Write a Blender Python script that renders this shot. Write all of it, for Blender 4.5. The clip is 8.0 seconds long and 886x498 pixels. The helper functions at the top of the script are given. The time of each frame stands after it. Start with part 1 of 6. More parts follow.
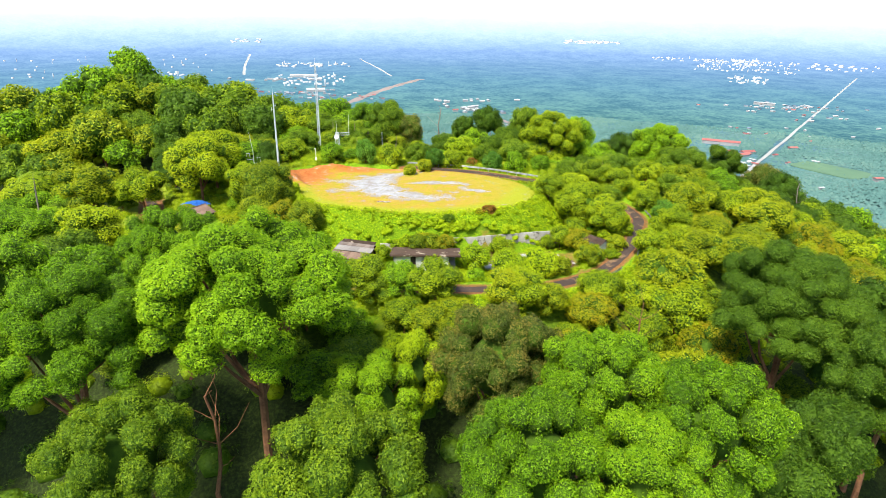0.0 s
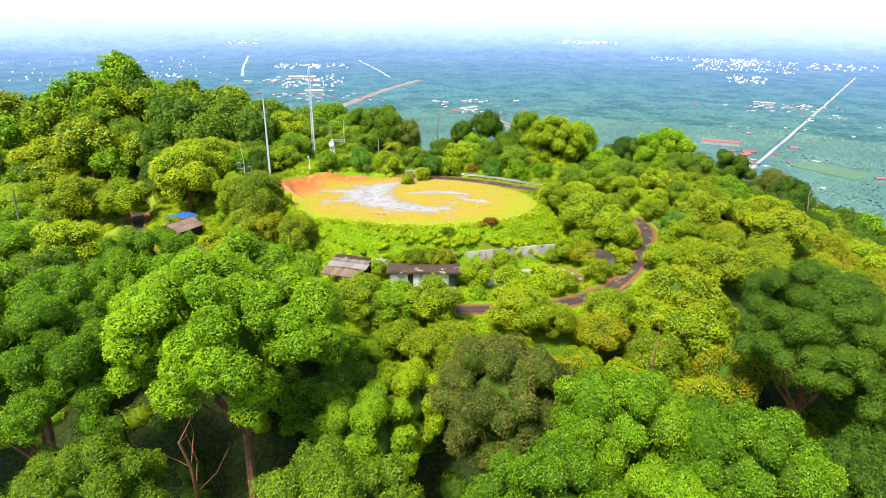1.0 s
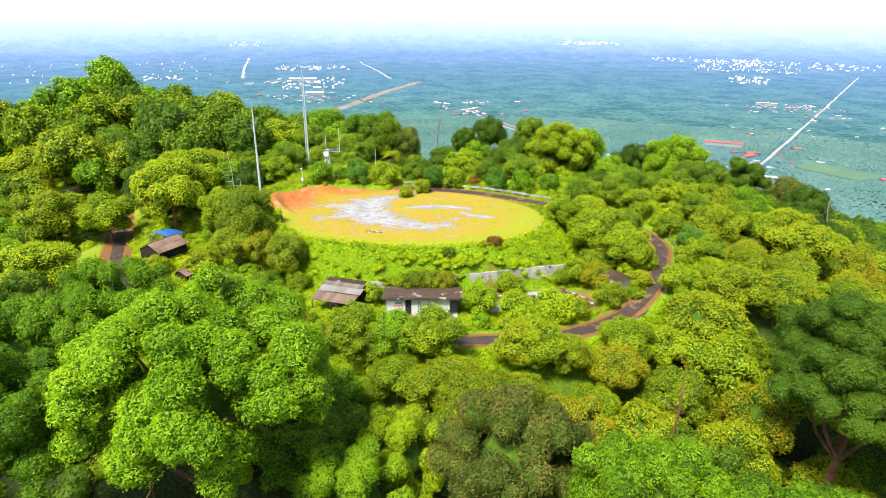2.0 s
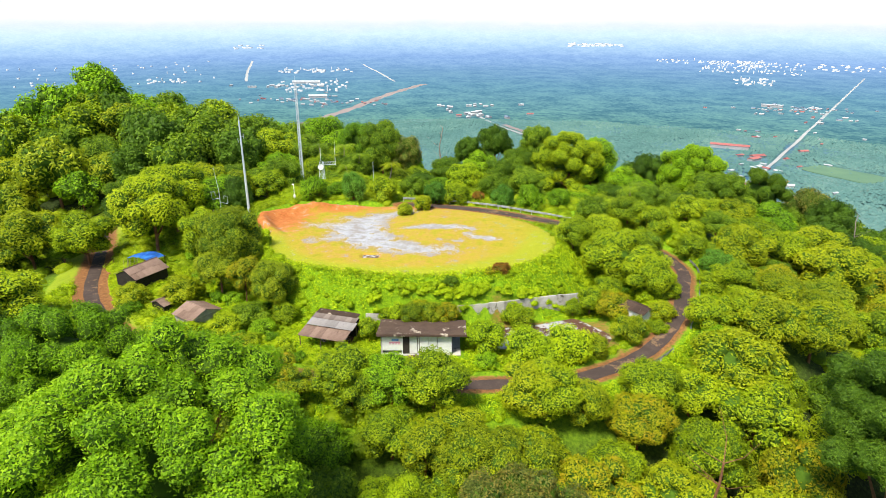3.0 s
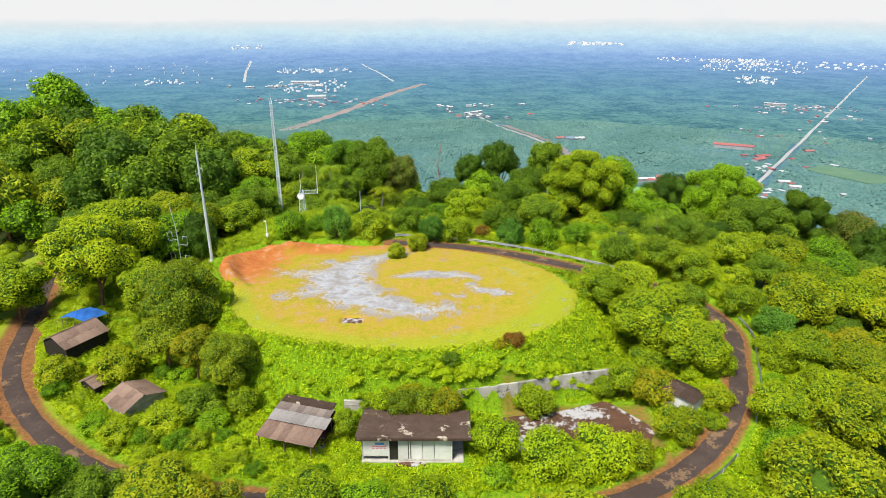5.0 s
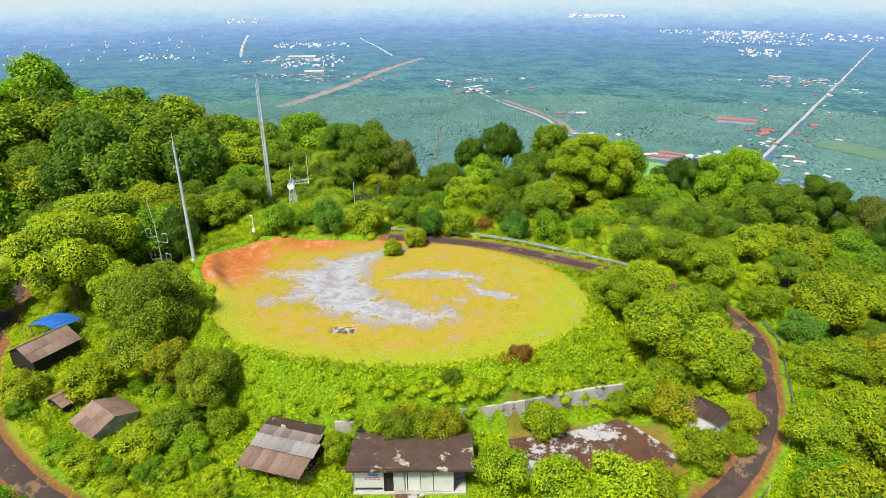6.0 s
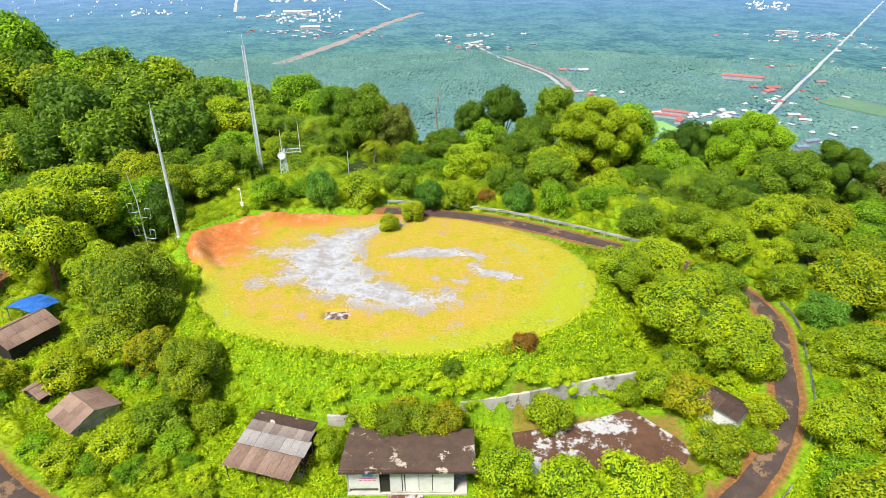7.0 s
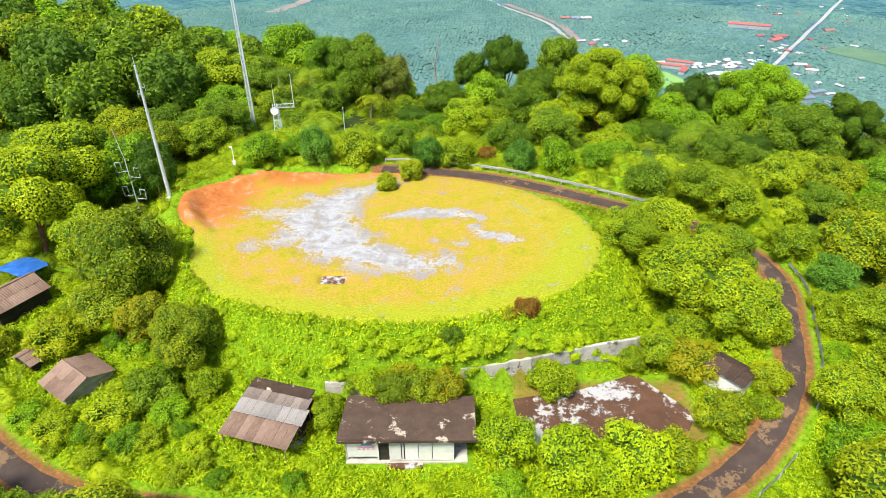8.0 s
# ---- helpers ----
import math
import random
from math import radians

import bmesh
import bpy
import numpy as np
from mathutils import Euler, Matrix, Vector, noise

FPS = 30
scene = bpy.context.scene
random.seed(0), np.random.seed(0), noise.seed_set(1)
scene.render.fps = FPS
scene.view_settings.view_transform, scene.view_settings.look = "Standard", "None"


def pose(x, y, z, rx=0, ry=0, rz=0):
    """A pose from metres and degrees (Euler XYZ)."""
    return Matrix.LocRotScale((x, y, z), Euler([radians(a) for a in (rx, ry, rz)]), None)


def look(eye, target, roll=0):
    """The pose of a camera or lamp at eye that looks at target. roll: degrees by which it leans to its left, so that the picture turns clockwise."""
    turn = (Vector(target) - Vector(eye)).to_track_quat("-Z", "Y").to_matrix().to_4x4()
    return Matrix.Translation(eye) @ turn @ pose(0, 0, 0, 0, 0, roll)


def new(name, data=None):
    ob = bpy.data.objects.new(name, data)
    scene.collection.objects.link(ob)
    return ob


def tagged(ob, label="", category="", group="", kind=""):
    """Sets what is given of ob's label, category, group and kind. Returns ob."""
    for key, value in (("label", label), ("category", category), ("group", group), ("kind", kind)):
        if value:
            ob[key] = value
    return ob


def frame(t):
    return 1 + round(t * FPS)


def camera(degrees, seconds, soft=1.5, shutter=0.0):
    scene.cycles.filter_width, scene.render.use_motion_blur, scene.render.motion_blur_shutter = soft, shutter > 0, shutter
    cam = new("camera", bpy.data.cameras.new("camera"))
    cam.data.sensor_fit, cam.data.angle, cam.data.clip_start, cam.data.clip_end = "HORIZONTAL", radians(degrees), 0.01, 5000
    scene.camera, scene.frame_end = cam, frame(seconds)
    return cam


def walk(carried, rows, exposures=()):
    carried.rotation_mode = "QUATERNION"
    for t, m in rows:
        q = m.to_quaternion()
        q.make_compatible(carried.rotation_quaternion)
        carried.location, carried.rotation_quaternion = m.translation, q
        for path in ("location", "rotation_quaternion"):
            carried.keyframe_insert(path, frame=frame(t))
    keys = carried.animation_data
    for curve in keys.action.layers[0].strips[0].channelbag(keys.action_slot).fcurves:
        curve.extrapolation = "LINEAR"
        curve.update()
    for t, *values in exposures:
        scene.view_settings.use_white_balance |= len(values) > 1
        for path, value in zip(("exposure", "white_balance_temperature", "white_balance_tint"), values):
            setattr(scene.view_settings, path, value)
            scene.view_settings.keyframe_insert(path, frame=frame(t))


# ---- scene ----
cam = camera(72.0, 8.0, soft=0.9)
PATH = [
    (0, (-1.344, -113.064, 34.287), (-1.187, -94.405, 27.088), 0.80),
    (0.5, (-1.288, -110.301, 34.371), (-1.128, -91.637, 27.187), 0.65),
    (1, (-1.281, -107.019, 34.550), (-1.104, -88.353, 27.372), 0.58),
    (1.5, (-1.213, -103.201, 34.736), (-1.032, -84.531, 27.567), 0.47),
    (3, (-0.759, -89.678, 35.305), (-0.751, -70.975, 28.219), 0.18),
    (3.5, (-0.633, -84.607, 35.577), (-0.627, -65.898, 28.506), 0.11),
    (4, (-0.551, -79.616, 35.945), (-0.551, -60.908, 28.875), 0.03),
    (4.5, (-0.517, -74.980, 36.277), (-0.516, -56.277, 29.193), -0.02),
    (5.8, (-0.327, -64.617, 36.839), (-0.343, -46.091, 29.304), -0.30),
    (6, (-0.341, -63.265, 36.925), (-0.355, -44.870, 29.076), -0.36),
    (6.5, (-0.281, -60.252, 37.007), (-0.303, -42.208, 28.382), -0.46),
    (7, (-0.235, -57.978, 37.066), (-0.260, -40.149, 28.005), -0.54),
    (7.5, (-0.213, -56.469, 36.961), (-0.241, -38.793, 27.604), -0.60),
    (7.6, (-0.220, -56.289, 36.934), (-0.246, -38.709, 27.399), -0.62),
    (7.7, (-0.227, -56.110, 36.908), (-0.251, -38.661, 27.133), -0.63),
    (7.9, (-0.241, -55.750, 36.854), (-0.261, -38.539, 26.667), -0.65),
    (8, (-0.249, -55.570, 36.828), (-0.266, -38.482, 26.436), -0.66),
]
walk(cam, [(t, look(eye, target, roll)) for t, eye, target, roll in PATH],
     exposures=[(0.0, 0.93), (1.5, 0.93), (3.0, 0.78), (4.5, 0.55), (6.0, 0.53), (7.0, 0.82), (8.0, 0.87)])

# ---- world, sun, exposure ----
SUN_EL, SUN_AZ = 58.0, 215.0
world = bpy.data.worlds.new("world")
scene.world = world
world.use_nodes = True
wn = world.node_tree.nodes
sky = wn.new("ShaderNodeTexSky")
sky.sky_type = "NISHITA"
sky.sun_disc = False
sky.sun_elevation = radians(SUN_EL)
sky.sun_rotation = radians(SUN_AZ)
sky.air_density, sky.dust_density = 1.0, 2.0
world.node_tree.links.new(sky.outputs[0], wn["Background"].inputs[0])
wn["Background"].inputs[1].default_value = 0.125
sun = new("sun", bpy.data.lights.new("sun", "SUN"))
sun.data.energy, sun.data.angle, sun.data.color = 4.2, radians(13.0), (1.0, 0.94, 0.78)
sun_dir = Vector((math.sin(radians(SUN_AZ)) * math.cos(radians(SUN_EL)), math.cos(radians(SUN_AZ)) * math.cos(radians(SUN_EL)), math.sin(radians(SUN_EL))))
sun.matrix_world = look(sun_dir * 200, (0, 0, 0))


# ---- materials ----
def material(name, rough=0.8):
    m = bpy.data.materials.new(name)
    m.use_nodes = True
    nt = m.node_tree
    b = nt.nodes["Principled BSDF"]
    b.inputs["Roughness"].default_value = rough
    b.inputs["Specular IOR Level"].default_value = 0.18
    return m, nt, b


def node(nt, kind, **values):
    n = nt.nodes.new(kind)
    for k, v in values.items():
        n.inputs[k.replace("_", " ")].default_value = v
    return n


def coords(nt, kind="Object"):
    return nt.nodes.new("ShaderNodeTexCoord").outputs[kind]


def noise_out(nt, vec, scale, detail=5.0, rough=0.6):
    n = node(nt, "ShaderNodeTexNoise", Scale=scale, Detail=detail, Roughness=rough)
    nt.links.new(vec, n.inputs["Vector"])
    return n.outputs["Fac"]


def ramp(nt, fac, stops):
    r = nt.nodes.new("ShaderNodeValToRGB")
    while len(r.color_ramp.elements) < len(stops):
        r.color_ramp.elements.new(0.5)
    for e, (p, c) in zip(r.color_ramp.elements, stops):
        e.position, e.color = p, (*c, 1)
    nt.links.new(fac, r.inputs[0])
    return r.outputs[0]


def mix(nt, fac, a, b):
    m = nt.nodes.new("ShaderNodeMix")
    m.data_type = "RGBA"
    for s, v in ((m.inputs[0], fac), (m.inputs[6], a), (m.inputs[7], b)):
        if isinstance(v, (tuple, float, int)):
            s.default_value = (*v, 1) if isinstance(v, tuple) else v
        else:
            nt.links.new(v, s)
    return m.outputs[2]


def calc(nt, op, a, b=0.0, clamp=False):
    m = nt.nodes.new("ShaderNodeMath")
    m.operation, m.use_clamp = op, clamp
    for s, v in ((m.inputs[0], a), (m.inputs[1], b)):
        if isinstance(v, (float, int)):
            s.default_value = v
        else:
            nt.links.new(v, s)
    return m.outputs[0]


def band(nt, v, lo, hi):
    m = nt.nodes.new("ShaderNodeMapRange")
    m.interpolation_type = "SMOOTHSTEP"
    m.inputs[1].default_value, m.inputs[2].default_value = lo, hi
    nt.links.new(v, m.inputs[0])
    return m.outputs[0]


def attr(nt, name):
    a = nt.nodes.new("ShaderNodeAttribute")
    a.attribute_name = name
    return a.outputs["Fac"]


def bump(nt, b, height, strength=0.4, dist=0.05):
    n = nt.nodes.new("ShaderNodeBump")
    n.inputs["Strength"].default_value, n.inputs["Distance"].default_value = strength, dist
    nt.links.new(height, n.inputs["Height"])
    nt.links.new(n.outputs[0], b.inputs["Normal"])


def leaf_material(name, dark, mid, light, spot=None):
    """Foliage: each leaf and each plant has its own tone; light passes through the leaves."""
    m, nt, b = material(name, 0.55)
    geo = nt.nodes.new("ShaderNodeNewGeometry").outputs["Random Per Island"]
    info = nt.nodes.new("ShaderNodeObjectInfo").outputs["Random"]
    blot = noise_out(nt, coords(nt, "Object"), 3.0, 2.0)
    f = calc(nt, "ADD", calc(nt, "MULTIPLY", geo, 0.46), calc(nt, "MULTIPLY", blot, 0.58), True)
    wide = noise_out(nt, coords(nt, "Object"), 0.28, 3.0)
    f = calc(nt, "ADD", f, calc(nt, "MULTIPLY", calc(nt, "SUBTRACT", wide, 0.5), 0.9), True)
    f = calc(nt, "ADD", f, calc(nt, "MULTIPLY", calc(nt, "SUBTRACT", info, 0.5), 0.35), True)
    col = ramp(nt, f, [(0.12, dark), (0.5, mid), (0.9, light)])
    if spot:
        col = mix(nt, band(nt, calc(nt, "ADD", calc(nt, "MULTIPLY", blot, 0.8), calc(nt, "MULTIPLY", geo, 0.2)), 0.52, 0.62), col, spot)
    nt.links.new(col, b.inputs["Base Color"])
    tr = nt.nodes.new("ShaderNodeBsdfTranslucent")
    nt.links.new(col, tr.inputs[0])
    ms = nt.nodes.new("ShaderNodeMixShader")
    ms.inputs[0].default_value = 0.42
    nt.links.new(b.outputs[0], ms.inputs[1])
    nt.links.new(tr.outputs[0], ms.inputs[2])
    nt.links.new(ms.outputs[0], nt.nodes["Material Output"].inputs[0])
    return m


LEAF = {
    "green": leaf_material("leaf_green", (0.060, 0.145, 0.004), (0.19, 0.37, 0.006), (0.38, 0.58, 0.012)),
    "bright": leaf_material("leaf_bright", (0.12, 0.19, 0.004), (0.30, 0.415, 0.006), (0.53, 0.61, 0.012)),
    "lime": leaf_material("leaf_lime", (0.17, 0.27, 0.004), (0.345, 0.49, 0.006), (0.57, 0.67, 0.010)),
    "yellow": leaf_material("leaf_yellow_green", (0.13, 0.185, 0.004), (0.305, 0.375, 0.006), (0.51, 0.55, 0.012)),
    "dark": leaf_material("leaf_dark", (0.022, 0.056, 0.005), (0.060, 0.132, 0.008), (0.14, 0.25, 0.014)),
    "olive": leaf_material("leaf_olive", (0.055, 0.080, 0.012), (0.15, 0.185, 0.026), (0.29, 0.30, 0.050), (0.24, 0.21, 0.035)),
    "moss": leaf_material("leaf_moss", (0.085, 0.135, 0.005), (0.22, 0.30, 0.008), (0.42, 0.47, 0.014)),
    "mid": leaf_material("leaf_mid", (0.055, 0.115, 0.006), (0.155, 0.26, 0.009), (0.32, 0.44, 0.016)),
    "golden": leaf_material("leaf_golden", (0.15, 0.165, 0.004), (0.32, 0.345, 0.006), (0.52, 0.49, 0.012), (0.44, 0.35, 0.012)),
    "rust": leaf_material("leaf_rust", (0.16, 0.07, 0.012), (0.34, 0.15, 0.02), (0.46, 0.25, 0.04)),
    "teal": leaf_material("leaf_blue_green", (0.04, 0.12, 0.012), (0.105, 0.26, 0.024), (0.21, 0.41, 0.035)),
}


def bark_material(name, a, b_):
    m, nt, b = material(name, 0.9)
    v = coords(nt)
    n1 = noise_out(nt, v, 9.0, 6.0, 0.7)
    nt.links.new(ramp(nt, n1, [(0.3, a), (0.7, b_)]), b.inputs["Base Color"])
    bump(nt, b, n1, 0.6, 0.05)
    return m


# dark green for the solid crown cores: painted shade between the leaves
CROWN_SHADE = bark_material("crown_shade", (0.030, 0.066, 0.005), (0.075, 0.15, 0.009))
BARK = bark_material("bark_brown", (0.09, 0.042, 0.024), (0.29, 0.14, 0.07))
BARK_GREY = bark_material("bark_grey", (0.12, 0.10, 0.08), (0.36, 0.31, 0.26))


def hill_material():
    m, nt, b = material("hill_ground", 0.95)
    v = coords(nt)
    big, fine = noise_out(nt, v, 0.12, 4), noise_out(nt, v, 2.5, 6, 0.7)
    # near-black floor tones: shade under the trees is put into the colour
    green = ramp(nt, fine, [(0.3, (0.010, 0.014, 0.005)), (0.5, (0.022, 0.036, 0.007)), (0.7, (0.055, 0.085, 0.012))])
    soil = ramp(nt, fine, [(0.3, (0.10, 0.045, 0.02)), (0.6, (0.26, 0.12, 0.045)), (0.75, (0.36, 0.20, 0.09))])
    grass = ramp(nt, fine, [(0.3, (0.14, 0.22, 0.012)), (0.7, (0.30, 0.36, 0.02))])
    verge = calc(nt, "ADD", attr(nt, "verge"), calc(nt, "MULTIPLY", calc(nt, "SUBTRACT", fine, 0.5), 0.9))
    lawn = calc(nt, "ADD", attr(nt, "lawn"), calc(nt, "MULTIPLY", calc(nt, "SUBTRACT", big, 0.5), 1.2))
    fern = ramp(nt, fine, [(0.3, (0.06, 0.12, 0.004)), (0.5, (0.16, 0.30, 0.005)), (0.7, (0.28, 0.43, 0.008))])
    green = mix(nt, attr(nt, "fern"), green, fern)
    col = mix(nt, band(nt, lawn, 0.4, 0.6), green, grass)
    col = mix(nt, band(nt, verge, 0.4, 0.75), col, soil)
    nt.links.new(col, b.inputs["Base Color"])
    bump(nt, b, fine, 0.8, 0.25)
    return m


def plain_material():
    m, nt, b = material("hazed_plantation_canopy", 1.0)
    b.inputs["Specular IOR Level"].default_value = 0.0
    v = coords(nt)
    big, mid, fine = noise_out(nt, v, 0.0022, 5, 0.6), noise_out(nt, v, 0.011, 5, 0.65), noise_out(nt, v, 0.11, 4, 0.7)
    # blue-teal tint in these colours stands for the haze over the plain
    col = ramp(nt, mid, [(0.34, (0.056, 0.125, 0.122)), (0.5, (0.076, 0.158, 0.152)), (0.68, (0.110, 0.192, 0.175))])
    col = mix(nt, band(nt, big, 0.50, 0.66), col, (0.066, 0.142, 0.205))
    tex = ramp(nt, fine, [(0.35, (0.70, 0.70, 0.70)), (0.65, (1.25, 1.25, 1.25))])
    mul = nt.nodes.new("ShaderNodeMix")
    mul.data_type, mul.blend_type = "RGBA", "MULTIPLY"
    mul.inputs[0].default_value = 1.0
    nt.links.new(col, mul.inputs[6])
    nt.links.new(tex, mul.inputs[7])
    nt.links.new(mul.outputs[2], b.inputs["Base Color"])
    bump(nt, b, fine, 0.3, 4.0)
    return m


def plantation_material():
    """Palm crowns of the plain: blocks of older and younger trees, each crown with its own tone. Haze is put into the
    tones as a blue tint.
    """
    m, nt, b = material("hazed_plantation_crowns", 1.0)
    b.inputs["Specular IOR Level"].default_value = 0.0
    v = coords(nt)
    geo = nt.nodes.new("ShaderNodeNewGeometry").outputs["Random Per Island"]
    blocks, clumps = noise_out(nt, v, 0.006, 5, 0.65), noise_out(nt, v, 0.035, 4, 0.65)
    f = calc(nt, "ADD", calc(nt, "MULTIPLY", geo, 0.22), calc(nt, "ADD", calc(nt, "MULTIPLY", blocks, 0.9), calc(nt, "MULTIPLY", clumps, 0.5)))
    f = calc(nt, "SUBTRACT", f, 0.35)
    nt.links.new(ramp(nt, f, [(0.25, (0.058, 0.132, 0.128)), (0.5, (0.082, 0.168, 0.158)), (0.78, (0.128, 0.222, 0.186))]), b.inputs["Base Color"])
    return m


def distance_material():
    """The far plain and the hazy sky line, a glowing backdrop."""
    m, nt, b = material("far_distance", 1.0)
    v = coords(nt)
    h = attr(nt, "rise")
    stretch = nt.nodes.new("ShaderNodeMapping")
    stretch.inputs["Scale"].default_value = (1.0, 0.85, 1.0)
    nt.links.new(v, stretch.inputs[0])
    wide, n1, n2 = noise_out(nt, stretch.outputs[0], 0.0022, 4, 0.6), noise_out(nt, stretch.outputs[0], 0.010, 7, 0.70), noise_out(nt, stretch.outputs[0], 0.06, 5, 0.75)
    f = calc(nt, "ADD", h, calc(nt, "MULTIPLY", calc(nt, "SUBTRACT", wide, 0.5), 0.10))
    # haze painted into the glow: blue-teal below, paling to white with the rise
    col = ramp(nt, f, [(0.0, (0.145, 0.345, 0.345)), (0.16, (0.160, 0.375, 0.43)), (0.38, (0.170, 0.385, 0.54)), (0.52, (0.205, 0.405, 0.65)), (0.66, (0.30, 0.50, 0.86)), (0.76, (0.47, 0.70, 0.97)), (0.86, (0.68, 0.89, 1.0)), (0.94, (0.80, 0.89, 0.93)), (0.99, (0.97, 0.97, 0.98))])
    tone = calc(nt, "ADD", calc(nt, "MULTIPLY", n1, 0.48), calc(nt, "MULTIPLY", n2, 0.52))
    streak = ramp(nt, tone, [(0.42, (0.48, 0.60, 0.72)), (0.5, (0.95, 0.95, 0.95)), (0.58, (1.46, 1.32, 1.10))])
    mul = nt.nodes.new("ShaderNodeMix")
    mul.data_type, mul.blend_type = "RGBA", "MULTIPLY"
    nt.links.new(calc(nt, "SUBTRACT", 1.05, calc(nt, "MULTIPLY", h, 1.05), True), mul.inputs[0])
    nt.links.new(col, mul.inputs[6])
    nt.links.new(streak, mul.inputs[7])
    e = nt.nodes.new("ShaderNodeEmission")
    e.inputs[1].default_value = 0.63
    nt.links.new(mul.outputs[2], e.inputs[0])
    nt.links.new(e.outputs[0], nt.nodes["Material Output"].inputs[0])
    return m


def pad_material():
    m, nt, b = material("pad_turf", 0.95)
    v = coords(nt)
    fine, mid, big = noise_out(nt, v, 6.0, 6, 0.75), noise_out(nt, v, 0.55, 6, 0.7), noise_out(nt, v, 0.16, 3)
    grass = ramp(nt, mid, [(0.28, (0.21, 0.235, 0.012)), (0.43, (0.31, 0.265, 0.018)), (0.56, (0.355, 0.245, 0.040)), (0.72, (0.39, 0.215, 0.085))])
    lush = ramp(nt, fine, [(0.3, (0.20, 0.25, 0.010)), (0.7, (0.34, 0.345, 0.020))])
    grass = mix(nt, band(nt, calc(nt, "ADD", attr(nt, "rim"), calc(nt, "MULTIPLY", calc(nt, "SUBTRACT", mid, 0.5), 1.9)), 0.22, 0.75), grass, lush)
    tex = ramp(nt, fine, [(0.3, (0.60, 0.62, 0.60)), (0.5, (0.97, 0.97, 0.97)), (0.7, (1.28, 1.26, 1.24))])
    earth = ramp(nt, mid, [(0.3, (0.30, 0.075, 0.018)), (0.55, (0.42, 0.155, 0.045)), (0.72, (0.46, 0.25, 0.11))])
    jag = calc(nt, "ADD", calc(nt, "MULTIPLY", calc(nt, "SUBTRACT", mid, 0.5), 1.5), calc(nt, "MULTIPLY", calc(nt, "SUBTRACT", fine, 0.5), 1.0))
    bare = band(nt, calc(nt, "ADD", attr(nt, "bare"), calc(nt, "MULTIPLY", jag, 2.3)), 0.42, 0.66)
    halo = band(nt, calc(nt, "ADD", attr(nt, "bare"), calc(nt, "MULTIPLY", jag, 0.8)), 0.12, 0.55)
    red = band(nt, calc(nt, "ADD", attr(nt, "earth"), calc(nt, "MULTIPLY", jag, 1.0)), 0.22, 0.85)
    stone = mix(nt, band(nt, mid, 0.42, 0.62), (0.345, 0.365, 0.41), (0.25, 0.235, 0.225))
    col = mix(nt, calc(nt, "MULTIPLY", halo, 0.65), grass, (0.31, 0.20, 0.085))
    col = mix(nt, red, col, earth)
    col = mix(nt, bare, col, stone)
    mul = nt.nodes.new("ShaderNodeMix")
    mul.data_type, mul.blend_type = "RGBA", "MULTIPLY"
    mul.inputs[0].default_value = 1.0
    nt.links.new(col, mul.inputs[6])
    nt.links.new(tex, mul.inputs[7])
    nt.links.new(mul.outputs[2], b.inputs["Base Color"])
    bump(nt, b, calc(nt, "SUBTRACT", fine, calc(nt, "MULTIPLY", bare, 0.4)), 0.5, 0.08)
    return m


def worn(name, a, b_, patch=None, scale=1.2, level=0.58, rough=0.85, grain=14.0, metallic=0.0):
    """Weathered surface: two tones at a large scale, fine grain, and patches of a third tone."""
    m, nt, b = material(name, rough)
    b.inputs["Metallic"].default_value = metallic
    v = coords(nt)
    big, fine = noise_out(nt, v, scale, 6, 0.7), noise_out(nt, v, grain, 5, 0.7)
    info = nt.nodes.new("ShaderNodeObjectInfo").outputs["Random"]
    f = calc(nt, "ADD", calc(nt, "MULTIPLY", big, 0.7), calc(nt, "MULTIPLY", fine, 0.3))
    f = calc(nt, "ADD", f, calc(nt, "MULTIPLY", calc(nt, "SUBTRACT", info, 0.5), 0.22))
    col = ramp(nt, f, [(0.35, a), (0.65, b_)])
    if patch:
        p = calc(nt, "ADD", noise_out(nt, v, scale * 0.8, 6, 0.75), calc(nt, "MULTIPLY", calc(nt, "SUBTRACT", fine, 0.5), 0.15))
        col = mix(nt, band(nt, p, level, level + 0.05), col, patch)
    nt.links.new(col, b.inputs["Base Color"])
    bump(nt, b, fine, 0.35, 0.02)
    return m


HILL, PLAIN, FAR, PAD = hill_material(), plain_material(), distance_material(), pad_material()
ASPHALT = worn("old_asphalt", (0.052, 0.038, 0.034), (0.100, 0.074, 0.064), (0.17, 0.11, 0.065), 0.45, 0.56)
CONCRETE = worn("stained_concrete", (0.21, 0.20, 0.185), (0.46, 0.445, 0.42), (0.11, 0.10, 0.075), 0.8, 0.58)
SLAB = worn("wet_mossy_slab", (0.055, 0.030, 0.020), (0.12, 0.062, 0.038), (0.36, 0.36, 0.38), 0.35, 0.495)
ROOF_DARK = worn("mossy_flat_roof", (0.040, 0.026, 0.020), (0.088, 0.058, 0.045), (0.42, 0.36, 0.29), 0.75, 0.575)
SHEET = worn("old_fibre_cement", (0.12, 0.095, 0.085), (0.25, 0.21, 0.19), (0.33, 0.30, 0.29), 0.8, 0.60)
SHEET_PALE = worn("bleached_fibre_cement", (0.16, 0.148, 0.145), (0.28, 0.265, 0.26), (0.17, 0.14, 0.12), 0.8, 0.64)
SHEET_RUST = worn("brown_fibre_cement", (0.13, 0.085, 0.065), (0.26, 0.18, 0.145), (0.10, 0.06, 0.045), 0.8, 0.62)
WHITE = worn("white_painted_board", (0.52, 0.53, 0.54), (0.68, 0.69, 0.70), (0.36, 0.35, 0.32), 1.2, 0.70, 0.6)
